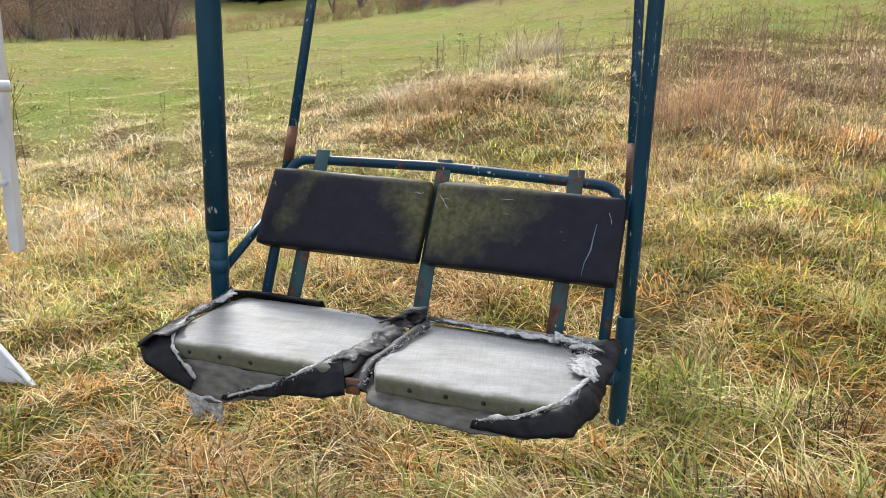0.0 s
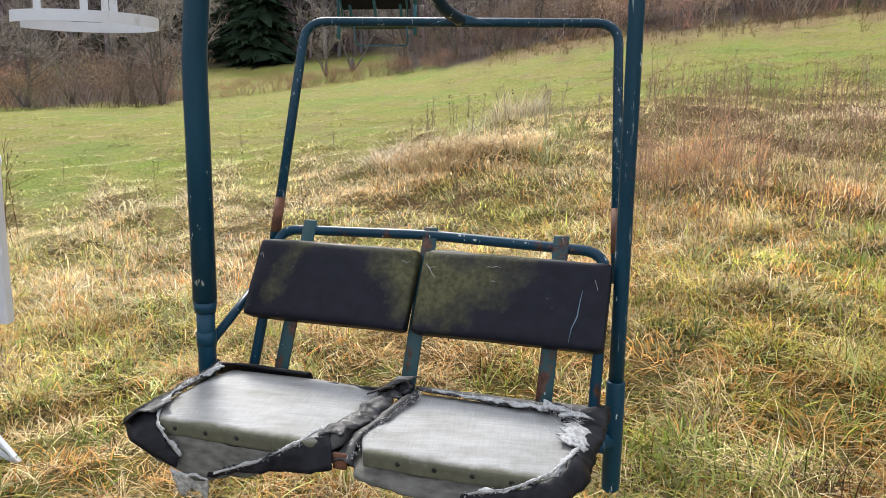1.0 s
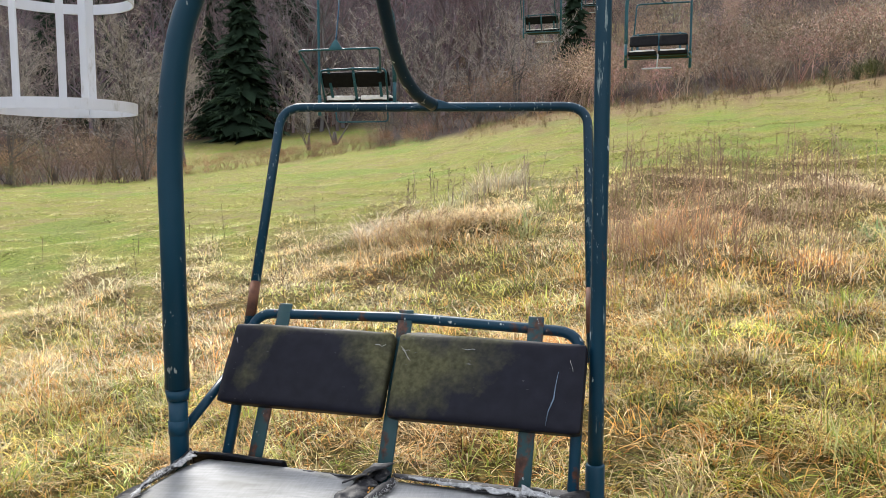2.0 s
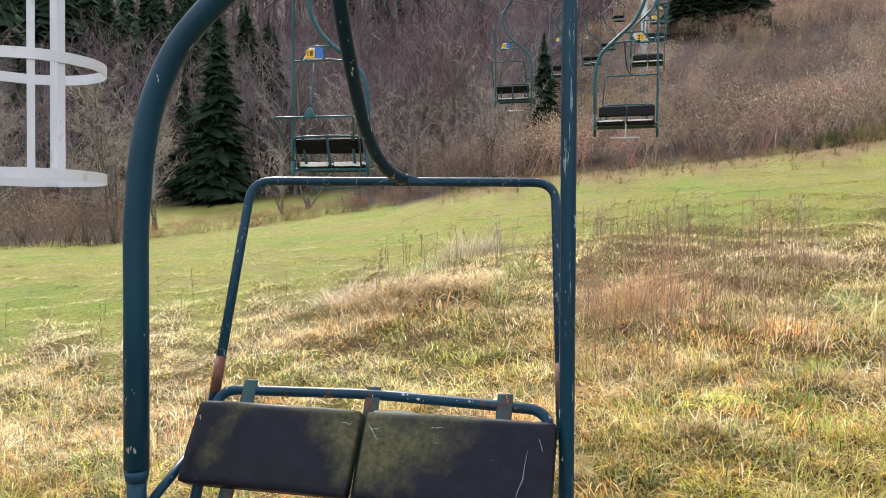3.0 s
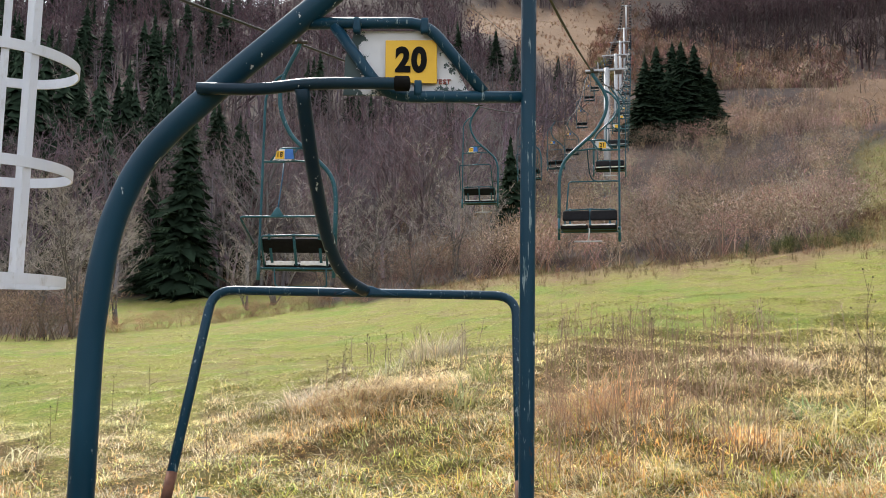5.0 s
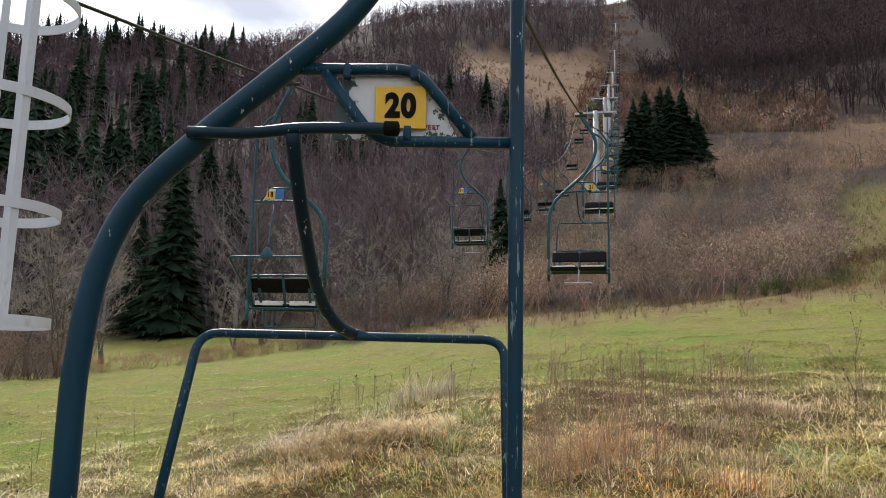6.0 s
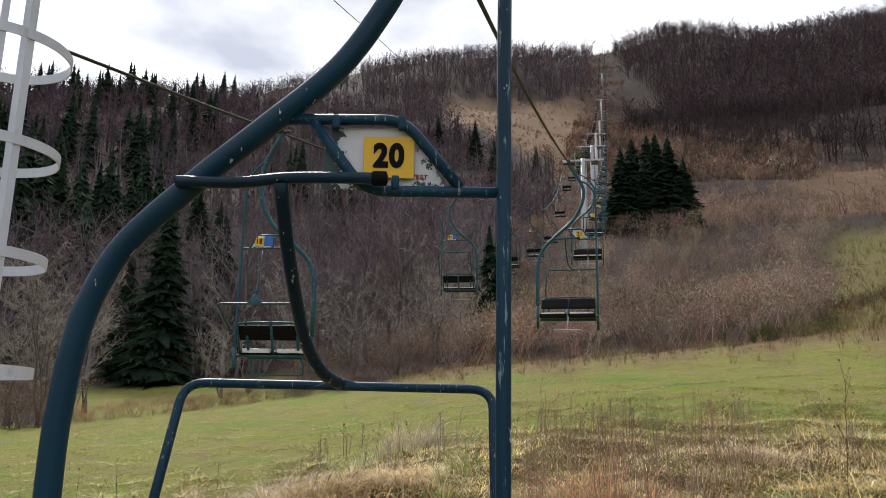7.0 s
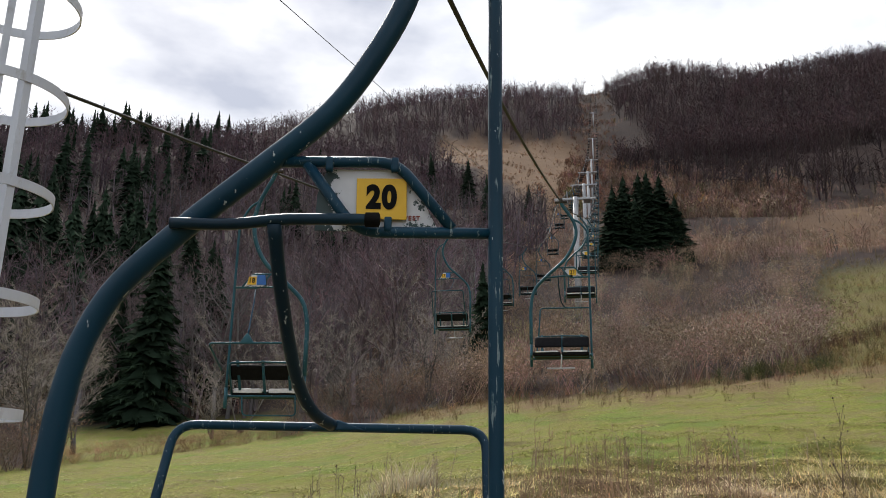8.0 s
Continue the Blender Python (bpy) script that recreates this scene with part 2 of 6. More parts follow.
def ground_build(t, b):
    at = t.nodes.new("ShaderNodeAttribute")
    at.attribute_name = "cover"
    sep = t.nodes.new("ShaderNodeSeparateColor")
    t.links.new(at.outputs["Color"], sep.inputs["Color"])
    fine = ramp(t, grain(t, 26.0, 6.0, where="Object", rough=0.75), (0.36, (0, 0, 0)), (0.64, (1, 1, 1)))
    mid = grain(t, 1.1, 6.0, where="Object", rough=0.6)
    wide = grain(t, 0.16, 4.0, where="Object")
    green = mix(t, fine, (0.062, 0.085, 0.012), (0.27, 0.31, 0.050))
    straw = mix(t, fine, (0.014, 0.009, 0.004), (0.16, 0.10, 0.04))
    patch = ramp(t, mid, (0.42, (0, 0, 0)), (0.62, (1, 1, 1)))
    blotch = ramp(t, grain(t, 3.2, 6.0, rough=0.7), (0.45, (0, 0, 0)), (0.6, (1, 1, 1)))
    pale = mix(t, fine, (0.09, 0.068, 0.022), (0.33, 0.265, 0.105))
    tuft = ramp(t, grain(t, 5.5, 5.0, (1, 1, 1), rough=0.65), (0.56, (0, 0, 0)), (0.66, (1, 1, 1)))
    broad = ramp(t, grain(t, 0.35, 5.0, rough=0.6), (0.44, (0, 0, 0)), (0.6, (1, 1, 1)))
    meadow = mix(t, patch, mix(t, mix(t, 0.7, (0, 0, 0), blotch), green, pale), mix(t, 0.55, green, pale))
    meadow = mix(t, mix(t, 0.6, (0, 0, 0), broad), meadow, mix(t, 0.55, meadow, pale))
    meadow = mix(t, mix(t, 0.65, (0, 0, 0), tuft), meadow, (0.075, 0.055, 0.02))
    mottle = ramp(t, grain(t, 0.8, 8.0, rough=0.78), (0.50, (0, 0, 0)), (0.58, (1, 1, 1)))
    meadow = mix(t, mix(t, 0.55, (0, 0, 0), mottle), meadow, mix(t, fine, (0.09, 0.07, 0.035), (0.30, 0.24, 0.13)))
    lush = ramp(t, grain(t, 0.22, 6.0, rough=0.65), (0.52, (0, 0, 0)), (0.60, (1, 1, 1)))
    meadow = mix(t, mix(t, 0.5, (0, 0, 0), lush), meadow, mix(t, fine, (0.045, 0.085, 0.012), (0.16, 0.27, 0.04)))
    dry = mix(t, ramp(t, mid, (0.4, (0, 0, 0)), (0.6, (1, 1, 1))), straw, mix(t, 0.3, straw, green))
    c = mix(t, sep.outputs["Red"], meadow, dry)
    litter = mix(t, grain(t, 0.8, 6.0, rough=0.7), (0.018, 0.012, 0.011), (0.060, 0.039, 0.033))
    thicket = ramp(t, grain(t, 0.12, 7.0, rough=0.75), (0.42, (0.3, 0.3, 0.3)), (0.6, (1, 1, 1)))
    litter = mix(t, thicket, (0.026, 0.019, 0.018), litter)
    c = mix(t, sep.outputs["Green"], c, litter)
    hay = mix(t, grain(t, 0.09, 6.0, rough=0.72), (0.065, 0.036, 0.022), (0.22, 0.14, 0.08))
    c = mix(t, sep.outputs["Blue"], c, hay)
    t.links.new(c, b.inputs["Base Color"])
    b.inputs["Roughness"].default_value = 0.95
    b.inputs["Specular IOR Level"].default_value = 0.1
    bump(t, b, fine, 0.6, 0.03)


M_GROUND = material("hillside_turf", ground_build)

# ---- geometry helpers ----
def from_bm(name, bm, mat, smooth=True):
    me = bpy.data.meshes.new(name)
    bmesh.ops.recalc_face_normals(bm, faces=bm.faces)
    bm.to_mesh(me)
    bm.free()
    me.materials.append(mat)
    if smooth:
        me.shade_smooth()
    return me


def part(name, bm, mat, parent, label="", smooth=True):
    ob = new(name, from_bm(name, bm, mat, smooth))
    ob.parent = parent
    if label:
        ob["label"] = label
    return ob


def stained(ob, rule):
    """Writes how thickly a film covers each vertex, by a rule of its place: algae, and painted shade along the seats'
    front.
    """
    at = ob.data.attributes.new("algae", "FLOAT", "POINT")
    at.data.foreach_set("value", [rule(v.co) for v in ob.data.vertices])


def thing(name, m, label, category, group="", kind=""):
    ob = new(name)
    ob.empty_display_size = 0.2
    ob.matrix_world = m
    return tagged(ob, label, category, group, kind)


def fillet(pts, r, n=6):
    """A polyline with its inner corners rounded by radius r."""
    pts = [Vector(p) for p in pts]
    out = [pts[0]]
    for a, b, c in zip(pts, pts[1:], pts[2:]):
        d0, d1 = (a - b), (c - b)
        k = min(r, d0.length * 0.48, d1.length * 0.48)
        p0, p1 = b + d0.normalized() * k, b + d1.normalized() * k
        for i in range(n + 1):
            s = i / n
            out.append(p0 * (1 - s) ** 2 + b * 2 * s * (1 - s) + p1 * s * s)
    out.append(pts[-1])
    return out


def spline(pts, n=8):
    pts = [Vector(p) for p in pts]
    q = [2 * pts[0] - pts[1], *pts, 2 * pts[-1] - pts[-2]]
    out = []
    for i in range(1, len(q) - 2):
        a, b, c, d = q[i - 1:i + 3]
        for j in range(n):
            s = j / n
            out.append(0.5 * (2 * b + (c - a) * s + (2 * a - 5 * b + 4 * c - d) * s * s + (3 * b - a - 3 * c + d) * s ** 3))
    return out + [pts[-1]]


def tube(pts, r, sides=14, bm=None, cap=0.0):
    """A round bar along a polyline; r is a radius or one radius a point. cap rounds its ends."""
    bm = bm or bmesh.new()
    pts = [Vector(p) for p in pts]
    rs = list(r) if isinstance(r, (list, tuple)) else [r] * len(pts)
    if cap:
        a, b = (pts[0] - pts[1]).normalized(), (pts[-1] - pts[-2]).normalized()
        pts = [pts[0] + a * cap, *pts, pts[-1] + b * cap]
        rs = [rs[0] * 0.6, *rs, rs[-1] * 0.6]
    t0 = (pts[1] - pts[0]).normalized()
    side = t0.orthogonal().normalized()
    rings = []
    for i, p in enumerate(pts):
        t = (pts[min(i + 1, len(pts) - 1)] - pts[max(i - 1, 0)]).normalized()
        side = (side - t * side.dot(t)).normalized()
        other = t.cross(side)
        rings.append([bm.verts.new(p + (side * math.cos(k * math.tau / sides) + other * math.sin(k * math.tau / sides)) * rs[i]) for k in range(sides)])
    for a, b in zip(rings, rings[1:]):
        for k in range(sides):
            bm.faces.new((a[k], a[(k + 1) % sides], b[(k + 1) % sides], b[k]))
    bm.faces.new(rings[0][::-1])
    bm.faces.new(rings[-1])
    return bm


def rounded_box(sx, sy, sz, r, cuts=6, m=None, bm=None):
    """A box with rounded edges, centred at the origin of m."""
    b2 = bmesh.new()
    bmesh.ops.create_cube(b2, size=1.0)
    bmesh.ops.subdivide_edges(b2, edges=b2.edges, cuts=cuts, use_grid_fill=True)
    half = Vector((sx / 2, sy / 2, sz / 2))
    for v in b2.verts:
        p = Vector(v.co)
        # pull the inner cuts towards the edges so that they carry the rounding
        p = Vector([math.copysign(abs(2 * c) ** 0.6, c) for c in p])
        p = Vector((p.x * half.x, p.y * half.y, p.z * half.z))
        inner = Vector([max(-h + r, min(h - r, c)) for c, h in zip(p, half)])
        d = p - inner
        v.co = inner + d.normalized() * r if d.length > 1e-6 else p
    if m is not None:
        bmesh.ops.transform(b2, matrix=m, verts=b2.verts)
    if bm is None:
        return b2
    tmp = bpy.data.meshes.new("tmp")
    b2.to_mesh(tmp)
    b2.free()
    bm.from_mesh(tmp)
    bpy.data.meshes.remove(tmp)
    return bm


def slab(outline, y0, y1, bevel=0.0):
    """A plate in the xz plane from an outline of (x, z), between y0 and y1."""
    bm = bmesh.new()
    a = [bm.verts.new((x, y0, z)) for x, z in outline]
    b = [bm.verts.new((x, y1, z)) for x, z in outline]
    bm.faces.new(a)
    bm.faces.new(b[::-1])
    n = len(a)
    for i in range(n):
        bm.faces.new((a[i], b[i], b[(i + 1) % n], a[(i + 1) % n]))
    if bevel:
        bmesh.ops.bevel(bm, geom=bm.edges[:], offset=bevel, segments=1, affect="EDGES")
    return bm


def lettering(name, text, size, m, mat, parent, depth=0.001, bold=0.0, squeeze=1.0):
    if len(text) > 1:
        for i, ch in enumerate(text):
            step = Matrix.Translation(((i - (len(text) - 1) / 2) * size * (0.56 if ch.isdigit() else 0.62) * squeeze, 0, 0))
            ob = lettering(name, ch, size, m @ step, mat, parent, depth, bold, squeeze)
        return ob
    cu = bpy.data.curves.new(name, "FONT")
    cu.body, cu.size, cu.extrude, cu.offset = text, size, depth, bold
    cu.align_x, cu.align_y = "CENTER", "CENTER"
    tmp = new(name, cu)
    me = bpy.data.meshes.new_from_object(tmp.evaluated_get(bpy.context.evaluated_depsgraph_get()))
    bpy.data.objects.remove(tmp)
    me.materials.clear()
    me.materials.append(mat)
    me.transform(m @ Matrix.Diagonal((squeeze, 1, 1, 1)))
    ob = new(name, me)
    ob.parent = parent
    return ob


def raw_mesh(name, verts, faces, mat, tones=None, smooth=False):
    """One mesh from numpy arrays of vertices, triangles and a colour a vertex."""
    me = bpy.data.meshes.new(name)
    nv, nf = len(verts), len(faces)
    me.vertices.add(nv)
    me.vertices.foreach_set("co", np.ascontiguousarray(verts, dtype=np.float32).ravel())
    me.loops.add(nf * 3)
    me.loops.foreach_set("vertex_index", np.ascontiguousarray(faces, dtype=np.int32).ravel())
    me.polygons.add(nf)
    me.polygons.foreach_set("loop_start", np.arange(0, nf * 3, 3, dtype=np.int32))
    me.update(calc_edges=True)
    me.validate()
    if tones is not None:
        at = me.attributes.new("tone", "FLOAT_COLOR", "POINT")
        at.data.foreach_set("color", np.concatenate([tones, np.ones((nv, 1))], 1).astype(np.float32).ravel())
    me.materials.append(mat)
    if smooth:
        me.shade_smooth()
    return me


# ---- the lie of the land ----
AZ = [-180, -90, -55, -30, -15, 0, 10, 20, 35, 60, 110, 180]
LAND = {
    0.5: [0, 0, 0, 0, 0, 0, 0, 0, 0, 0, 0, 0],
    3: [-.1, -.05, 0, .02, .06, .12, .18, .22, .25, .25, .1, -.1],
    6: [-.3, -.2, -.05, .05, .18, .42, .58, .68, .72, .7, .3, -.3],
    10: [-.5, -.3, -.1, .1, .35, .85, 1.25, 1.3, 1.2, 1.2, .6, -.5],
    16: [-.8, -.5, -.1, .2, .5, 1.0, 1.5, 1.75, 1.9, 2.0, 1, -.8],
    28: [-1.4, -.6, .1, .45, .8, 1.55, 2.4, 3.0, 3.3, 3.6, 2, -1.4],
    50: [-2, -.6, .3, .75, 1.2, 3.0, 5.2, 5.8, 6.9, 7.5, 4, -2],
    75: [-2, 0, .8, 1.5, 3.5, 6.0, 9.2, 10.8, 12.5, 13, 7, -2],
}
HIGH = {
    110: [-2, 2, 5, 6.5, 10, 14.5, 20, 24.5, 26, 26, 14, -2],
    180: [0, 8, 24, 34, 37, 40, 44, 47, 46, 45, 28, 0],
    300: [4, 25, 62, 82, 93, 97, 99, 92, 90, 88, 55, 4],
    500: [10, 60, 130, 168, 194, 194, 202, 192, 192, 180, 110, 10],
    850: [20, 90, 180, 220, 290, 392, 420, 408, 410, 380, 200, 20],
    1060: [25, 95, 180, 220, 280, 398, 425, 416, 415, 400, 220, 25],
    1500: [40, 120, 200, 230, 280, 420, 440, 560, 728, 800, 300, 40],
    4600: [60, 150, 220, 260, 300, 420, 440, 460, 760, 760, 320, 60],
}
LAND.update(HIGH)
_d = np.array(list(LAND))
_z = np.array(list(LAND.values()), dtype=float)
_lg = np.linspace(math.log(0.5), math.log(4600), 220)
_az = np.arange(-180, 181, 1.0)
_grid = np.stack([np.interp(_lg, np.log(_d), _z[:, i]) for i in range(len(AZ))], 1)
_grid = np.stack([np.interp(_az, AZ, row) for row in _grid], 0)
for _ in range(4):
    _grid[1:-1] = (_grid[:-2] + 2 * _grid[1:-1] + _grid[2:]) / 4
    for _k in range(3):
        _grid[:, 1:-1] = (_grid[:, :-2] + 2 * _grid[:, 1:-1] + _grid[:, 2:]) / 4


def height(x, y):
    """Height of the land, for numbers or arrays."""
    x, y = np.asarray(x, float), np.asarray(y, float)
    d = np.clip(np.hypot(x, y), 0.5, 4600)
    a = np.degrees(np.arctan2(x, y)) + 180
    i = np.clip((np.log(d) - _lg[0]) / (_lg[1] - _lg[0]), 0, len(_lg) - 1.001)
    i0, j0 = i.astype(int), np.clip(a, 0, 359.999).astype(int)
    u, v = i - i0, a - j0
    z = (_grid[i0, j0] * (1 - v) + _grid[i0, j0 + 1] * v) * (1 - u) + (_grid[i0 + 1, j0] * (1 - v) + _grid[i0 + 1, j0 + 1] * v) * u
    # shoulders of the far ridge
    z = z + np.clip((d - 700) / 400, 0, 1) * (18 * np.exp(-(((a - 205) / 3.5) ** 2)) - 16 * np.exp(-(((a - 213) / 3.0) ** 2)))
    z = z + np.clip((d - 620) / 230, 0, 1) * (1 - np.clip((d - 960) / 200, 0, 1)) * 20 * np.exp(-(((a - 204.4) / 4.2) ** 2))
    # tussocks and hollows
    k = np.clip(d / 6, 0.3, 1.6)
    z = z + 0.045 * k * (np.sin(x * 1.9 + 1.3 * np.sin(y * 1.1)) * np.sin(y * 1.7 + 0.8 * np.sin(x * 1.3)) + 0.5 * np.sin(x * 4.1 + y * 1.7) * np.sin(y * 3.7 - x))
    near = np.clip((15 - d) / 4, 0, 1) * np.clip((d - 0.8) / 1.5, 0, 1)
    z = z + near * 0.035 * (np.sin(x * 8.3 + 1.5 * np.sin(y * 3.1)) * np.sin(y * 7.1 + 1.7 * np.sin(x * 2.7)))
    z = z + 0.10 * np.exp(-(((x - 0.45) / 0.9) ** 2) - ((y - 8.9) / 0.9) ** 2)
    z = z + np.clip((d - 60) / 200, 0, 1) * (3.0 * np.sin(x * 0.045 + 0.7 * np.sin(y * 0.03)) * np.sin(y * 0.05 + 1.0) + 1.2 * np.sin(x * 0.13 + y * 0.07))
    return z


LINE_AZ = 19.3
LINE = Vector((math.sin(radians(LINE_AZ)), math.cos(radians(LINE_AZ)), 0))
ACROSS = Vector((LINE.y, -LINE.x, 0))
OFF_DOWN, OFF_UP = -0.6, -5.3


def smooth01(a, b, x):
    s = np.clip((x - a) / (b - a), 0, 1)
    return s * s * (3 - 2 * s)


def meadow_edge(az):
    return np.interp(az, [-60, -24, -14, -4, 6, 14, 24, 34, 60], [46, 46, 50, 52, 50, 47, 47, 48, 50])


def covers(x, y):
    """How far the ground is dry tussock grass, leaf litter, or pale hay slope (0 to 1)."""
    d, az = np.hypot(x, y), np.degrees(np.arctan2(x, y))
    wob = 3.0 * np.sin(az * 0.9) + 2.0 * np.sin(az * 2.3 + 1)
    dry = 1 - smooth01(9, 16, d + 0.6 * wob - 0.10 * np.clip(az, -20, 30))
    e = meadow_edge(az)
    litter = smooth01(e - 1, e + 4, d + 0.7 * wob)
    field = smooth01(-19, -16, az) * (1 - smooth01(-5, -2, az)) * (1 - smooth01(72, 78, d))
    bank = smooth01(32.5, 35, az) * (1 - smooth01(95, 115, d))
    litter = litter * (1 - field) * (1 - 0.6 * bank)
    off = x * ACROSS.x + y * ACROSS.y + 3
    run = 0.1 * (1 - smooth01(5, 11, np.abs(off))) * smooth01(150, 300, d)
    low = np.interp(az, [7, 8, 11, 14, 17, 19], [430, 410, 360, 320, 285, 270]) + 10 * np.sin(az * 2.7)
    clearing = smooth01(6.5, 8, az) * (1 - smooth01(17, 19, az)) * smooth01(low - 10, low + 12, d) * (1 - smooth01(520, 550, d + 12 * np.sin(az * 2.9 + 1)))
    slope = 0.7 * smooth01(30, 33, az + 0.01 * (d - 200)) * smooth01(135, 150, d) * (1 - smooth01(265, 290, d)) + 0.25 * smooth01(33, 35, az) * (1 - smooth01(90, 110, d)) * smooth01(50, 56, d)
    verge = 0.78 * smooth01(e - 17, e - 3, d + 0.9 * wob + 2 * np.sin(x * 0.9) * np.sin(y * 0.7)) * smooth01(0, 6, az) * (1 - smooth01(e, e + 4, d))
    return dry, litter, np.clip(run + clearing + slope + verge, 0, 1)


def build_ground():
    az = np.concatenate([np.arange(-180, -46, 6.0), np.arange(-46, 56, 0.8), np.linspace(56, 180, 22)])
    rad = np.concatenate([np.geomspace(0.6, 60, 120), np.geomspace(62, 4600, 90)])
    A, R = np.meshgrid(np.radians(az), rad)
    X, Y = R * np.sin(A), R * np.cos(A)
    Z = height(X, Y)
    n, m = X.shape
    verts = np.stack([X.ravel(), Y.ravel(), Z.ravel()], 1)
    verts = np.concatenate([verts, [[0, 0, float(height(0.0, 0.01))]]])
    i, j = np.meshgrid(np.arange(n - 1), np.arange(m - 1), indexing="ij")
    a = (i * m + j).ravel()
    faces = np.concatenate([np.stack([a, a + 1, a + m + 1], 1), np.stack([a, a + m + 1, a + m], 1)])
    k = np.arange(m - 1)
    faces = np.concatenate([faces, np.stack([k + 1, k, np.full(m - 1, n * m)], 1)])
    me = raw_mesh("ground", verts, faces[:, ::-1], M_GROUND, smooth=True)
    dry, litter, hay = covers(verts[:, 0], verts[:, 1])
    at = me.attributes.new("cover", "FLOAT_COLOR", "POINT")
    at.data.foreach_set("color", np.stack([dry, litter, hay, np.ones(len(verts))], 1).astype(np.float32).ravel())
    return tagged(new("ground", me), "rough meadow hillside rising to wooded mountains", "ground", kind="structure")


ground = build_ground()

# ---- the lift chairs ----
HANG_YAW = 7.3
_c, _s = math.cos(radians(HANG_YAW)), math.sin(radians(HANG_YAW))
CHAIR_X, CHAIR_Y = -0.345 * _c + 2.146 * _s, 0.345 * _s + 2.146 * _c
XL, XR = -0.593, 0.592          # main hanger tube and slim tube
GRIP = Vector((0.07, 0.0, 3.85))


def hanger_parts(chair, main, slim, sides=16, rise=0.0):
    """The main S-shaped tube, the slim tube, the grip and the number frame."""
    s_curve = [(XL, 0, 1.35), (XL, 0, 1.55), (-0.586, 0, 1.66), (-0.573, 0, 1.785), (-0.537, 0, 1.936), (-0.452, 0, 2.096), (-0.273, 0, 2.277), (-0.092, 0, 2.438), (0.104, 0, 2.619), (0.229, 0, 2.807),
               (0.318, 0, 2.995), (0.355, 0, 3.16), (0.352, 0, 3.30), (0.295, 0, 3.47), (0.195, 0, 3.64), (0.10, 0, 3.78), (0.07, 0, 3.85)]
    up = lambda pts: [(x, y, z + rise * max(0.0, z - 2.9) / 0.95) for x, y, z in pts]
    part("hanger_tube", tube([(XL, 0, 0.90), *spline(up(s_curve), 5)], 0.0345, sides), main, chair)
    part("slim_tube", tube(spline(up([(XR, 0, 0.70), (XR, 0, 1.6), (XR, 0, 2.6), (XR, 0, 3.05), (0.57, 0, 3.22), (0.44, 0, 3.40), (0.30, 0, 3.48)]), 5), 0.021, sides), slim, chair)
    g = tube([(-0.05, 0, 3.87 + rise), (0.19, 0, 3.87 + rise)], 0.03, 10, cap=0.008)
    rounded_box(0.07, 0.16, 0.1, 0.02, 3, Matrix.Translation((0.07, 0, 3.89 + rise)), g)
    part("rope_grip", g, M_IRON, chair, "dark iron rope grip")
    top_bar = fillet([(-0.06, 0.005, 2.464), (0.305, 0.005, 2.468), (0.468, 0.005, 2.268)], 0.06)
    part("frame_bar", tube(top_bar, 0.0165, 10), slim, chair)
    low = fillet([(0.575, 0.005, 2.256), (0.195, 0.005, 2.254), (0.045, 0.005, 2.458)], 0.07)
    part("frame_bar", tube(low, 0.0165, 10), slim, chair)


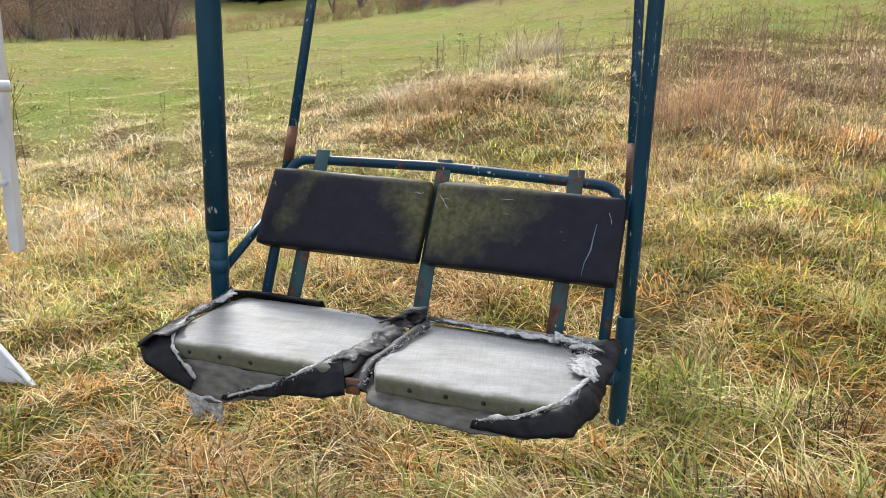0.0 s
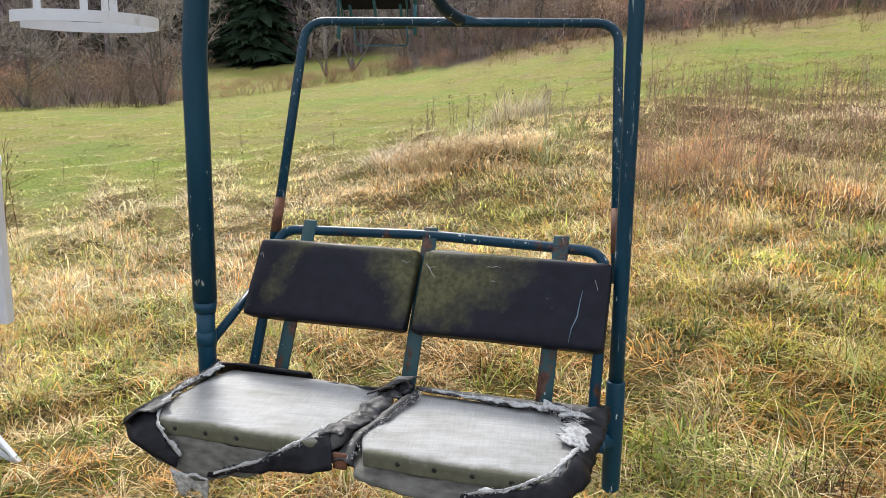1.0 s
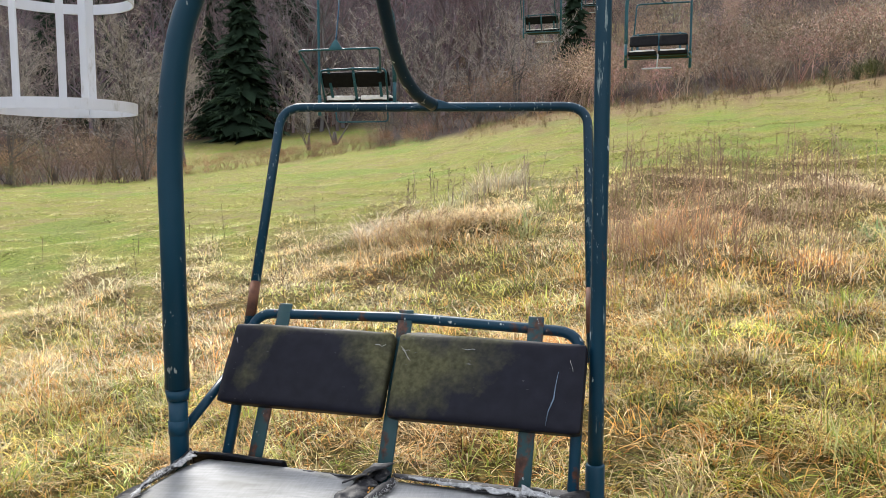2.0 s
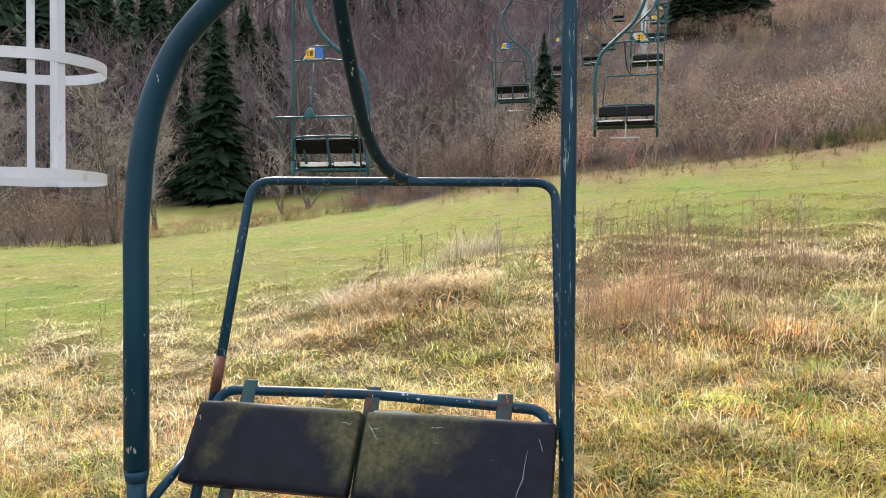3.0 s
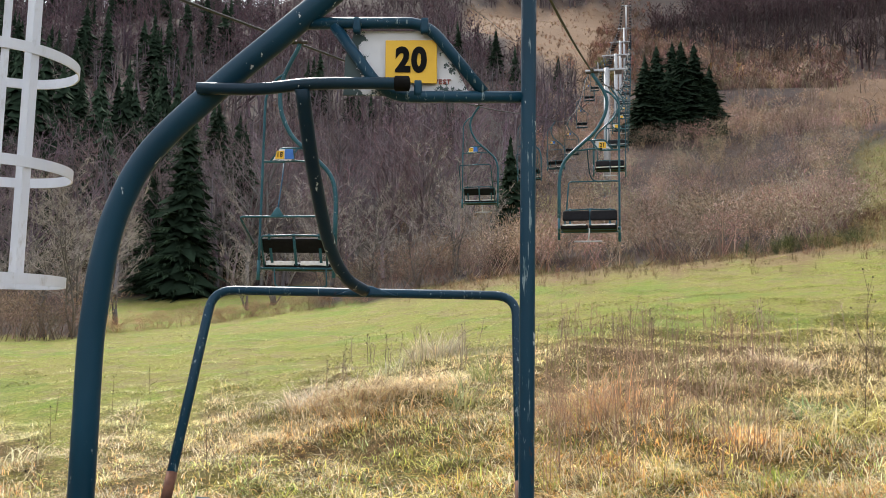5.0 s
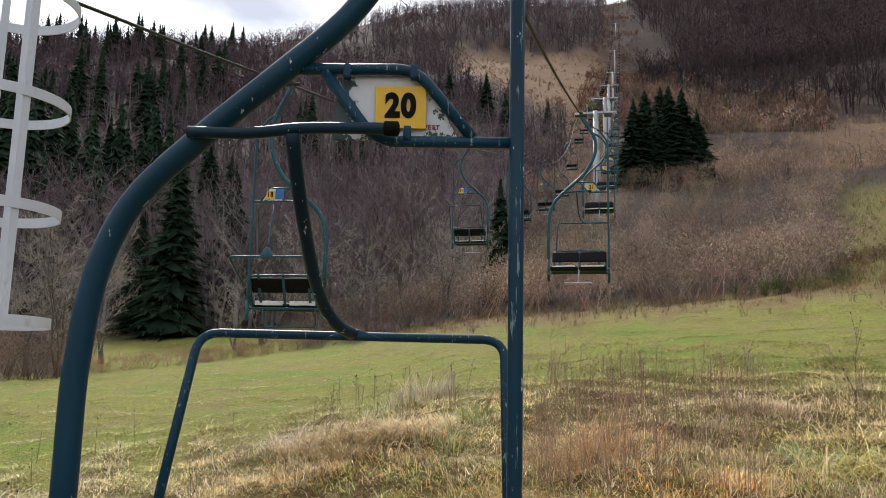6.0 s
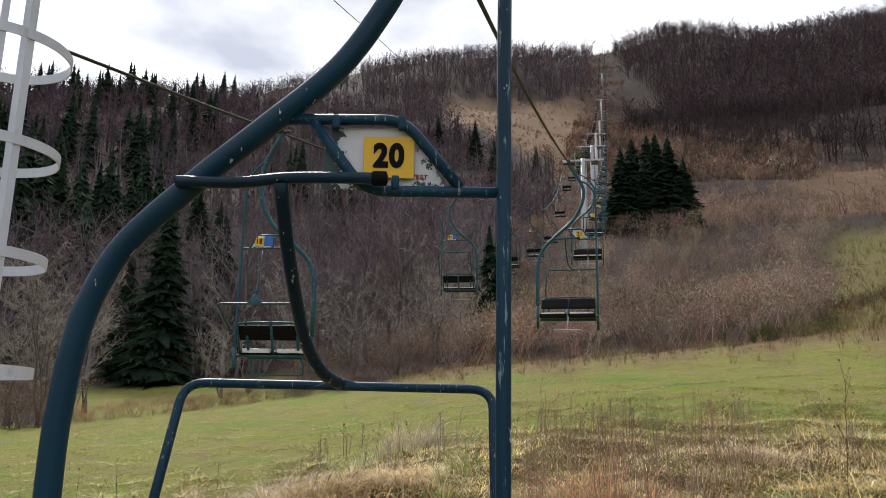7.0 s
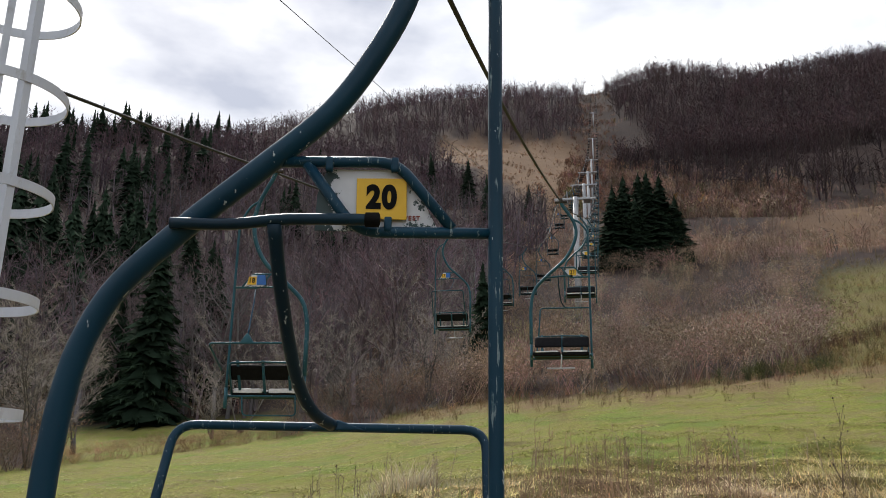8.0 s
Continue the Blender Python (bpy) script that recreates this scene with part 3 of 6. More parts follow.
def seat_parts(chair, m, worn, pale, top=1.735, back=0.555):
    """Backrest frame, straps and loop that the seat hangs by; m turns the seat within the hanger."""
    leg = lambda w: 0.20 - 0.56 * (1.08 - w)
    u = fillet([(-0.475, leg(0.62), 0.62), (-0.505, leg(1.078), 1.075), (0.0, leg(1.085) - 0.005, 1.088), (0.515, leg(1.075), 1.072), (0.525, leg(0.62), 0.62)], 0.07)
    part("backrest_frame", tube([m @ p for p in u], 0.0155, 12), worn, chair)
    for x0, x1 in ((-0.395, -0.38), (0.0, 0.015), (0.387, 0.395)):
        b = slab([(x0 - 0.022, 1.11), (x0 + 0.022, 1.11), (x1 + 0.022, 0.64), (x1 - 0.022, 0.64)], 0.0, 0.007, 0.002)
        for v in b.verts:
            v.co.y += leg(v.co.z) - 0.018
        bmesh.ops.transform(b, matrix=m, verts=b.verts)
        part("strap", b, worn if worn is M_PAINT_PALE else M_STRAP, chair)
    # raised loop and its stay
    lean = (back - 0.235) / (top - 1.0) if top > 1.5 else (back - 0.06) / (top - 0.85)
    lp = lambda w: back - lean * (top - w)
    wide = -0.44 if top > 1.6 else -0.60
    loop = fillet([(-0.468, lp(1.0), 1.0), (wide, lp(top), top), (0.597, lp(top), top - 0.005), (0.597, lp(0.95), 0.95)], 0.075)
    part("safety_loop", tube(loop, 0.0155, 12), pale, chair)
    stem = spline([(-0.03, -0.045, 2.262), (-0.024, 0.08 + (back - 0.555) * 0.3, 2.1 + (top - 1.735) * 0.3), (-0.012, 0.26 + (back - 0.555) * 0.7, 1.925 + (top - 1.735) * 0.7), (0.008, back - 0.18, top + 0.09), (0.04, back - 0.105, top + 0.033), (0.085, back - 0.02, top + 0.003)], 5)
    if top < 1.6:
        stem = [(0.27, -0.045, 2.262), (0.25, 0.05, 2.0), (0.05, back - 0.08, top + 0.22), (0.04, back - 0.01, top + 0.1)]
    part("stay", tube(stem, 0.0205 if worn is not M_PAINT_PALE else 0.012, 12), M_PAINT if worn is M_PAINT_PALE else M_PAINT_DARK, chair)
    fan = 0.021 if top > 1.6 else 0.13
    gx = 0.0 if top > 1.6 else -0.05
    g = slab([(-0.02 + gx, top - 0.013), (0.2 + gx, top - 0.013), (0.105 + gx, top + fan), (0.075 + gx, top + fan)], back - 0.025, back + 0.015, 0.006)
    part("gusset", g, worn, chair)
    part("pivot_bar", tube(spline([(-0.318, -0.045, 2.258), (-0.15, -0.045, 2.257), (-0.02, -0.045, 2.272), (0.12, -0.045, 2.276), (0.255, -0.045, 2.276)], 4), 0.0165, 12), worn if worn is M_PAINT_PALE else M_PAINT_DARK, chair)
    part("end_cap", tube([(0.225, -0.045, 2.276), (0.262, -0.045, 2.276)], 0.021, 12, cap=0.004), M_BLACK, chair, "black end cap")


def lower_hanger(chair):
    part("sleeve", tube([(XL, 0, 0.865), (XL, 0, 0.895)], [0.030, 0.0345], 16), M_PAINT, chair)
    part("lower_tube", tube([(XL, 0, 0.50), (XL, 0, 0.80), (XL, 0, 0.87)], 0.0265, 16), M_PAINT, chair)
    part("collar", tube([(XL, 0, 0.765), (XL, 0, 0.805)], 0.029, 16, cap=0.003), M_PAINT, chair)
    part("foot_sleeve", tube([(XR, 0, 0.415), (XR, 0, 0.42), (XR, 0, 0.715), (XR, 0, 0.72)], [0.023, 0.0262, 0.0262, 0.0235], 16), M_PAINT, chair)
    part("foot_plug", tube([(XR, 0, 0.40), (XR, 0, 0.44)], 0.0248, 16, cap=0.01), M_PAINT_WORN, chair)


def plate_outline():
    return [(0.073, 2.262), (0.075, 2.37), (0.10, 2.45), (0.335, 2.45), (0.425, 2.275), (0.425, 2.262)]


FACE = Matrix.Rotation(radians(90), 4, "X")


def near_chair():
    chair = thing("lift_chair", pose(CHAIR_X, CHAIR_Y, 0, 0, 0, -HANG_YAW), "worn teal two-seat chairlift chair with torn black cushions over grass", "chairlift chair", "chairs on the lift line")
    m = Matrix.Translation((0.011, -0.046, 0)) @ Matrix.Rotation(radians(-11), 4, "Z")
    hanger_parts(chair, M_PAINT, M_STREAKED, 24)
    seat_parts(chair, m, M_PAINT_WORN, M_STREAKED)
    lower_hanger(chair)
    for x0, w0, w1, x1 in ((-0.4655, 1.06, 1.165, -0.4615), (0.597, 1.03, 1.16, 0.597)):
        part("rust_band", tube([(x0, 0.235 + 0.4355 * (w0 - 1.0) if x0 < 0 else 0.555 - 0.4355 * (1.735 - w0), w0), (x1, 0.235 + 0.4355 * (w1 - 1.0) if x0 < 0 else 0.555 - 0.4355 * (1.735 - w1), w1)], 0.0162, 12), M_RUST, chair, "bare rusty stretch of tube")
    part("brace", tube([(XL + 0.005, 0.01, 0.765), (-0.50, 0.16, 0.905)], 0.014, 10), M_PAINT, chair)
    part("seat_bracket", tube([(XR, 0, 0.545), (XR - 0.06, -0.05, 0.55), (0.42, -0.13, 0.6)], 0.024, 10), M_PAINT, chair)
    # number plate
    plate = part("number_board", slab(plate_outline(), 0.022, 0.026), M_PLATE, chair, "white board with flaking paint", False)
    yellow = part("number_plate", slab([(0.192, 2.296), (0.337, 2.294), (0.335, 2.42), (0.19, 2.418)], 0.008, 0.0115, 0.001), M_YELLOW, chair, "chipped yellow plate with the number 20", False)
    lettering("digit", "20", 0.094, Matrix.Translation((0.263, 0.0065, 2.358)) @ FACE, M_BLACK, yellow, 0.0012, 0.0048, 0.86)
    lettering("red_letter", "VEST", 0.019, Matrix.Translation((0.352, 0.020, 2.302)) @ FACE, M_RED, plate, 0.0008, 0.0006)
    for x, z in ((0.11, 2.455), (0.30, 2.455), (0.285, 2.275)):
        part("clip", rounded_box(0.022, 0.02, 0.045, 0.004, 2, Matrix.Translation((x, -0.004, z))), M_PAINT_WORN, chair)
    # backrest pads
    for k, (x0, x1) in enumerate(((-0.526, -0.012), (0.006, 0.538))):
        tilt = Matrix.Rotation(-math.atan(0.6), 4, "X")
        w = x1 - x0
        b = rounded_box(w, 0.048, 0.245, 0.013, 12)
        for v in b.verts:
            p = v.co
            fx, fz = p.x / w, p.z / 0.245
            p.y -= 0.012 * (1 - (2 * fx) ** 4) * (1 - (2 * fz) ** 2) * (1 if p.y < 0 else 0)
            n = noise.noise((p.x * 9 + 5 * k, p.z * 9, p.y * 9))
            p.y += 0.005 * n
            p.z += 0.004 * noise.noise((p.x * 7 + 3 * k, 4.0, p.y * 20)) * (1 if p.z > 0 else 0.5)
        bmesh.ops.transform(b, matrix=m @ Matrix.Translation(((x0 + x1) / 2, 0.082, 0.943)) @ tilt, verts=b.verts)
        pad = part("backrest_pad", b, M_VINYL, chair, "black vinyl backrest pad with green algae and splits")
        home = (m @ Matrix.Translation(((x0 + x1) / 2, 0.082, 0.943)) @ tilt).inverted()
        blot = lambda u, v, cu, cv, ru, rv: math.exp(-((u - cu) / ru) ** 2 - ((v - cv) / rv) ** 2)

        def film(co):
            q = home @ co
            u, v = q.x / w, q.z / 0.245
            if k == 0:
                return 0.75 * blot(u, v, -0.34, -0.12, 0.10, 0.30) + 0.55 * blot(u, v, -0.25, 0.3, 0.12, 0.25) + 0.85 * blot(u, v, 0.47, 0.0, 0.12, 0.6) + 0.5 * blot(u, v, 0.30, 0.28, 0.2, 0.25) + 0.35 * blot(u, v, 0.0, 0.48, 0.6, 0.10)
            return 0.95 * blot(u, v, -0.48, 0.1, 0.12, 0.6) + 0.85 * blot(u, v, -0.25, 0.05, 0.20, 0.5) + 0.5 * blot(u, v, -0.02, 0.25, 0.18, 0.3) + 0.5 * blot(u, v, 0.1, 0.5, 0.5, 0.07)

        stained(pad, film)
        if k == 1:
            streak = [Vector((0.470 - 0.006 * i + (0, 0.002, 0.006, 0.0, 0.003)[i], 0.082 + 0.6 * (0.047 - 0.031 * i) - 0.0405, 0.99 - 0.031 * i)) for i in range(5)]
            part("scuff", tube([m @ p for p in streak], [0.0005, 0.0012, 0.002, 0.0014, 0.0005], 6), M_SCUFF, pad, "pale blue scrape mark")
    # splits and worn edges of the covers, showing pale backing thread
    on_pad = lambda x, z: m @ Vector((x, 0.082 + 0.6 * (z - 0.943) - 0.0395, z))
    for k, run in enumerate((((0.022, 1.026), (0.034, 1.016), (0.046, 1.000), (0.058, 0.990)), ((0.024, 1.020), (0.034, 1.014), (0.044, 1.018), (0.052, 1.016)), ((-0.06, 1.025), (-0.045, 1.027), (-0.035, 1.022), (-0.025, 1.028)),
                            ((0.20, 1.030), (0.215, 1.028), (0.228, 1.031), (0.24, 1.029)), ((0.497, 1.020), (0.503, 1.008), (0.507, 0.998), (0.508, 0.992)), ((-0.508, 1.012), (-0.500, 1.020), (-0.497, 1.012), (-0.494, 1.006)))):
        part("split", tube([on_pad(x, z) for x, z in run], [0.0002, 0.0009, 0.0007, 0.0002], 5), M_RAGS, chair, "pale split in the black cover")
    # split flap along the top of one pad
    flap = bmesh.new()
    rows = []
    for i in range(10):
        x = 0.02 + 0.014 * i
        up = 0.006 + 0.010 * math.sin(math.pi * i / 9) + 0.003 * noise.noise((x * 60, 0, 0))
        rows.append([flap.verts.new(m @ Vector(c)) for c in ((x, 0.112, 1.041), (x, 0.130, 1.048 + up * 0.25), (x, 0.150, 1.050 + up * 0.45))])
    for r0, r1 in zip(rows, rows[1:]):
        for j in range(2):
            flap.faces.new((r0[j], r0[j + 1], r1[j + 1], r1[j]))
    fl = part("split_flap", flap, M_LINING, chair, "brown-grey flap of split cover")
    fl.modifiers.new("thickness", "SOLIDIFY").thickness = 0.003
    return chair, m


chair_20, SEAT = near_chair()


def far_chair(top, back):
    """The pattern from which the other chairs of the line are copied."""
    chair = thing("lift_chair", Matrix.Identity(4), "teal two-seat chairlift chair with black cushions hanging from the rope", "chairlift chair", "chairs on the lift line")
    m = Matrix.Translation((0.011, -0.046, 0))
    hanger_parts(chair, M_PAINT_PALE, M_PAINT_PALE, 10, 0.3 if top < 1.6 else 0.0)
    seat_parts(chair, m, M_PAINT_PALE, M_PAINT_PALE, top, back)
    part("lower_tube", tube([(XL, 0, 0.45), (XL, 0, 0.92)], 0.028, 10), M_PAINT_PALE, chair)
    part("foot_sleeve", tube([(XR, 0, 0.41), (XR, 0, 0.72)], 0.028, 10), M_PAINT_PALE, chair)
    for x0, x1 in ((-0.535, -0.01), (0.01, 0.535)):
        b = rounded_box(x1 - x0, 0.055, 0.245, 0.024, 5)
        bmesh.ops.transform(b, matrix=m @ Matrix.Translation(((x0 + x1) / 2, 0.082, 0.943)) @ Matrix.Rotation(-math.atan(0.6), 4, "X"), verts=b.verts)
        part("backrest_pad", b, M_PAD, chair)
        b = rounded_box(x1 - x0, 0.46, 0.09, 0.03, 5)
        bmesh.ops.transform(b, matrix=m @ Matrix.Translation(((x0 + x1) / 2, -0.27, 0.64)), verts=b.verts)
        part("seat_pad", b, M_PAD, chair)
        b = rounded_box(x1 - x0 - 0.08, 0.476, 0.030 if top > 1.6 else 0.07, 0.007, 5)
        for v in b.verts:
            v.co.z += 0.012 * noise.noise((v.co.x * 9, v.co.y * 9, x0))
        bmesh.ops.transform(b, matrix=m @ Matrix.Translation(((x0 + x1) / 2, -0.27, 0.680)), verts=b.verts)
        part("torn_seat_top", b, M_SNOW, chair, "pale bare cloth where the cover is torn off")
    part("seat_rail", tube([m @ Vector((-0.56, -0.05, 0.60)), m @ Vector((0.56, -0.05, 0.60))], 0.02, 8), M_PAINT_PALE, chair)
    part("seat_rail", tube([m @ Vector((-0.52, -0.42, 0.60)), m @ Vector((0.52, -0.42, 0.60))], 0.016, 8), M_PAINT_PALE, chair)
    for x in (-0.59, 0.59):
        part("armrest", tube([m @ Vector((x * 0.96, -0.45, 0.62)), m @ Vector((x, 0.02, 0.60))], 0.02, 8), M_PAINT_PALE, chair)
    part("number_board", slab(plate_outline(), 0.022, 0.03), M_PLATE, chair, "white number board", False)
    part("number_plate", slab([(0.192, 2.294), (0.337, 2.294), (0.337, 2.42), (0.192, 2.42)], 0.008, 0.014), M_YELLOW, chair, "yellow number plate", False)
    part("number_plate", slab([(0.24, 2.294), (0.385, 2.294), (0.36, 2.42), (0.24, 2.42)], 0.038, 0.046), M_YELLOW, chair, "yellow number plate", False)
    part("tally_plate", slab([(0.085, 2.29), (0.23, 2.29), (0.23, 2.445), (0.105, 2.445)], 0.040, 0.046), M_BLUE, chair, "blue plate beside the number", False)
    if top < 1.6:
        rest = fillet([m @ Vector((-0.46, -0.03, 0.6)), m @ Vector((-0.46, -0.12, 0.32)), m @ Vector((0.36, -0.12, 0.32)), m @ Vector((0.36, -0.03, 0.6))], 0.07)
        part("lower_loop", tube(rest, 0.012, 8), M_PAINT_PALE, chair)
        return chair
    part("footrest_stem", tube([m @ Vector((0.02, -0.47, 0.62)), m @ Vector((0.0, -0.50, 0.36))], 0.013, 8), M_ZINC, chair)
    part("footrest", tube([m @ Vector((-0.26, -0.50, 0.355)), m @ Vector((0.26, -0.50, 0.355))], 0.016, 8, cap=0.004), M_ZINC, chair)
    return chair


# ---- the torn seat of the near chair ----
SEAT_SHORT = SEAT @ Matrix.Translation((0, -0.03, 0)) @ Matrix.Diagonal((1, 0.84, 1, 1)) @ Matrix.Translation((0, 0.03, 0))


def resample(pts, n):
    pts = np.array(pts, float)
    s = np.concatenate([[0], np.cumsum(np.linalg.norm(np.diff(pts, axis=0), axis=1))])
    u = np.linspace(0, s[-1], n)
    return np.stack([np.interp(u, s, pts[:, k]) for k in range(3)], 1)


def sheet(name, outer, inner, mat, n=40, rows=6, ragged=0.012, lift=0.01, crease=0.006, seed=0, label=""):
    """A piece of cover between two edges, puckered, with its inner edge torn."""
    rng = np.random.default_rng(seed)
    a, b = resample(outer, n), resample(inner, n)
    knots = max(3, n // 4)
    tear = np.interp(np.arange(n), np.linspace(0, n - 1, knots), rng.normal(0, ragged, knots)) + rng.normal(0, ragged * 0.25, n)
    bm = bmesh.new()
    grid = []
    for i in range(n):
        row = []
        for j in range(rows):
            s = j / (rows - 1)
            p = a[i] * (1 - s) + b[i] * s
            if j == rows - 1:
                p = p + (b[i] - a[i]) / (np.linalg.norm(b[i] - a[i]) + 1e-6) * tear[i]
            q = Vector(p)
            k = noise.noise_vector(q * 14 + Vector((seed, 0, 0)))
            q += k * crease + noise.noise_vector(q * 48 + Vector((0, seed, 0))) * crease * 0.45
            q.z += lift * math.sin(math.pi * s)
            row.append(bm.verts.new(q))
        grid.append(row)
    for r0, r1 in zip(grid, grid[1:]):
        for j in range(rows - 1):
            bm.faces.new((r0[j], r0[j + 1], r1[j + 1], r1[j]))
    bmesh.ops.transform(bm, matrix=SEAT_SHORT, verts=bm.verts)
    ob = part(name, bm, mat, chair_20, label)
    so = ob.modifiers.new("thickness", "SOLIDIFY")
    so.thickness = 0.004
    return ob


def seat_pads():
    for k, (x0, x1) in enumerate(((-0.555, -0.03), (0.012, 0.53))):
        w, dpt = x1 - x0, 0.455
        bm = rounded_box(w, dpt, 0.046, 0.014, 16)
        for v in bm.verts:
            p = v.co
            fx, fy = 2 * p.x / w, 2 * p.y / dpt
            front = max(0.0, -fy)
            p.x *= 1 - 0.16 * max(0.0, front - 0.55) / 0.45 - 0.10 * max(0.0, fy - 0.6) / 0.4
            p.z += 0.008 * (1 - fx * fx) * (1 - fy * fy) - 0.006 * front ** 4
            p.z += 0.003 * noise.noise((p.x * 6 + k * 7, p.y * 6, 0))
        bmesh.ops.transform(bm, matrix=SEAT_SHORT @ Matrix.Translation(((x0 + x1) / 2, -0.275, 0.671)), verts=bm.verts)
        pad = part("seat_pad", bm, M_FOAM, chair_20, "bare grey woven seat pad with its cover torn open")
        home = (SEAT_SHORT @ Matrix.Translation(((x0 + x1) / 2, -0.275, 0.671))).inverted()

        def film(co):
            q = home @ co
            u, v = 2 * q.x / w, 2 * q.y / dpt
            # front edge: olive algae, with the shade of the front face painted in
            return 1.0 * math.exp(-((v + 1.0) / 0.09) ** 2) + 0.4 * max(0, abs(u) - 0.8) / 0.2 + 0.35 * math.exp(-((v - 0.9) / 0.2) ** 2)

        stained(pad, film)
        for i in range(4):
            x = (x0 + x1) / 2 + (i - 1.5) * 0.088 - (0.03 if k == 0 else 0)
            h = tube([(x, -0.5034, 0.669), (x, -0.495, 0.670)], 0.006, 10)
            bmesh.ops.transform(h, matrix=SEAT_SHORT, verts=h.verts)
            if not (k == 0 and i == 3):
                part("hole", h, M_HOLE, pad)
    b = rounded_box(1.03, 0.40, 0.02, 0.008, 4, SEAT_SHORT @ Matrix.Translation((-0.01, -0.27, 0.637)))
    part("seat_board", b, M_COVER, chair_20)
    for y, x0, x1 in ((-0.06, -0.55, 0.56), (-0.36, -0.40, 0.36)):
        part("seat_rail", tube([SEAT_SHORT @ Vector((x0, y, 0.612)), SEAT_SHORT @ Vector((x1, y, 0.612))], 0.015, 10), M_PAINT_WORN, chair_20)
    part("rust_plate", rounded_box(0.036, 0.012, 0.040, 0.003, 2, SEAT_SHORT @ Matrix.Translation((-0.008, -0.492, 0.650))), M_RUST, chair_20, "rusty steel tab between the seats")


seat_pads()
T = "torn black vinyl seat cover with frayed edges"
# left-hand seat
sheet("rear_flap", [(-0.585, -0.03, 0.665), (-0.27, -0.025, 0.67)], [(-0.565, -0.085, 0.715), (-0.28, -0.07, 0.712)], M_COVER, 24, 5, 0.004, 0.02, 0.004, 1)
sheet("rear_flap", [(-0.29, -0.025, 0.665), (-0.02, -0.02, 0.668)], [(-0.29, -0.075, 0.698), (-0.03, -0.085, 0.703)], M_TORN, 26, 5, 0.008, 0.008, 0.004, 2)
sheet("side_cover", [(-0.585, -0.03, 0.67), (-0.610, -0.2, 0.66), (-0.615, -0.40, 0.655), (-0.600, -0.52, 0.665)], [(-0.570, -0.07, 0.712), (-0.540, -0.14, 0.712), (-0.540, -0.33, 0.712), (-0.525, -0.49, 0.70)], M_TORN, 46, 7, 0.010, 0.018, 0.008, 3, T)
sheet("corner_cover", [(-0.618, -0.38, 0.662), (-0.628, -0.48, 0.664), (-0.565, -0.545, 0.632), (-0.43, -0.548, 0.585)], [(-0.545, -0.33, 0.712), (-0.530, -0.44, 0.708), (-0.505, -0.512, 0.672), (-0.42, -0.535, 0.610)], M_COVER, 40, 8, 0.006, 0.010, 0.007, 4)
sheet("front_drape", [(-0.515, -0.500, 0.652), (-0.30, -0.502, 0.648), (-0.14, -0.502, 0.650)], [(-0.495, -0.54, 0.592), (-0.38, -0.545, 0.566), (-0.33, -0.545, 0.568), (-0.25, -0.54, 0.590), (-0.15, -0.53, 0.618)], M_LINING, 50, 6, 0.004, 0.0, 0.005, 5, T)
sheet("hanging_scrap", [(-0.44, -0.545, 0.580), (-0.34, -0.545, 0.570)], [(-0.435, -0.535, 0.525), (-0.35, -0.535, 0.515)], M_RAGS, 22, 7, 0.014, 0.0, 0.010, 6, "ragged strip of grey backing cloth")
sheet("fold_cover", [(-0.34, -0.545, 0.574), (-0.20, -0.54, 0.606), (-0.09, -0.535, 0.626), (-0.02, -0.52, 0.640)], [(-0.325, -0.54, 0.584), (-0.20, -0.53, 0.632), (-0.11, -0.505, 0.680), (-0.05, -0.45, 0.708)], M_COVER, 60, 10, 0.006, 0.010, 0.010, 7, T)
# fold between the seats
sheet("middle_fold", [(-0.085, -0.47, 0.70), (-0.045, -0.30, 0.706), (-0.03, -0.16, 0.708), (-0.03, -0.03, 0.71)], [(0.005, -0.47, 0.69), (0.015, -0.30, 0.70), (0.02, -0.16, 0.702), (0.035, -0.04, 0.70)], M_TORN, 70, 12, 0.010, 0.008, 0.016, 8, T)
sheet("middle_flap", [(-0.05, -0.18, 0.712), (-0.02, -0.02, 0.715)], [(-0.005, -0.17, 0.732), (0.045, -0.03, 0.736)], M_TORN, 34, 7, 0.006, 0.003, 0.009, 9)
# right-hand seat
sheet("rear_cover", [(0.03, -0.005, 0.69), (0.30, 0.0, 0.692), (0.565, 0.01, 0.698)], [(0.06, -0.085, 0.712), (0.30, -0.09, 0.706), (0.50, -0.115, 0.70)], M_TORN, 60, 6, 0.008, 0.010, 0.005, 10, T)
sheet("corner_cover", [(0.565, 0.01, 0.70), (0.570, -0.14, 0.690), (0.562, -0.30, 0.668)], [(0.46, -0.10, 0.706), (0.49, -0.20, 0.70), (0.515, -0.30, 0.69)], M_COVER, 36, 7, 0.012, 0.010, 0.008, 11, T)
sheet("front_cover", [(0.562, -0.28, 0.668), (0.555, -0.42, 0.660), (0.522, -0.54, 0.644), (0.41, -0.55, 0.626), (0.30, -0.55, 0.622)], [(0.53, -0.29, 0.700), (0.518, -0.38, 0.700), (0.488, -0.48, 0.690), (0.425, -0.525, 0.664), (0.31, -0.54, 0.634)], M_COVER, 60, 8, 0.005, 0.012, 0.008, 12, T)
sheet("front_drape", [(0.02, -0.44, 0.664), (0.07, -0.500, 0.652), (0.25, -0.502, 0.648), (0.44, -0.502, 0.650)], [(0.0, -0.47, 0.655), (0.05, -0.535, 0.632), (0.18, -0.545, 0.618), (0.30, -0.55, 0.615), (0.43, -0.545, 0.626)], M_LINING, 60, 6, 0.003, 0.0, 0.005, 13, T)
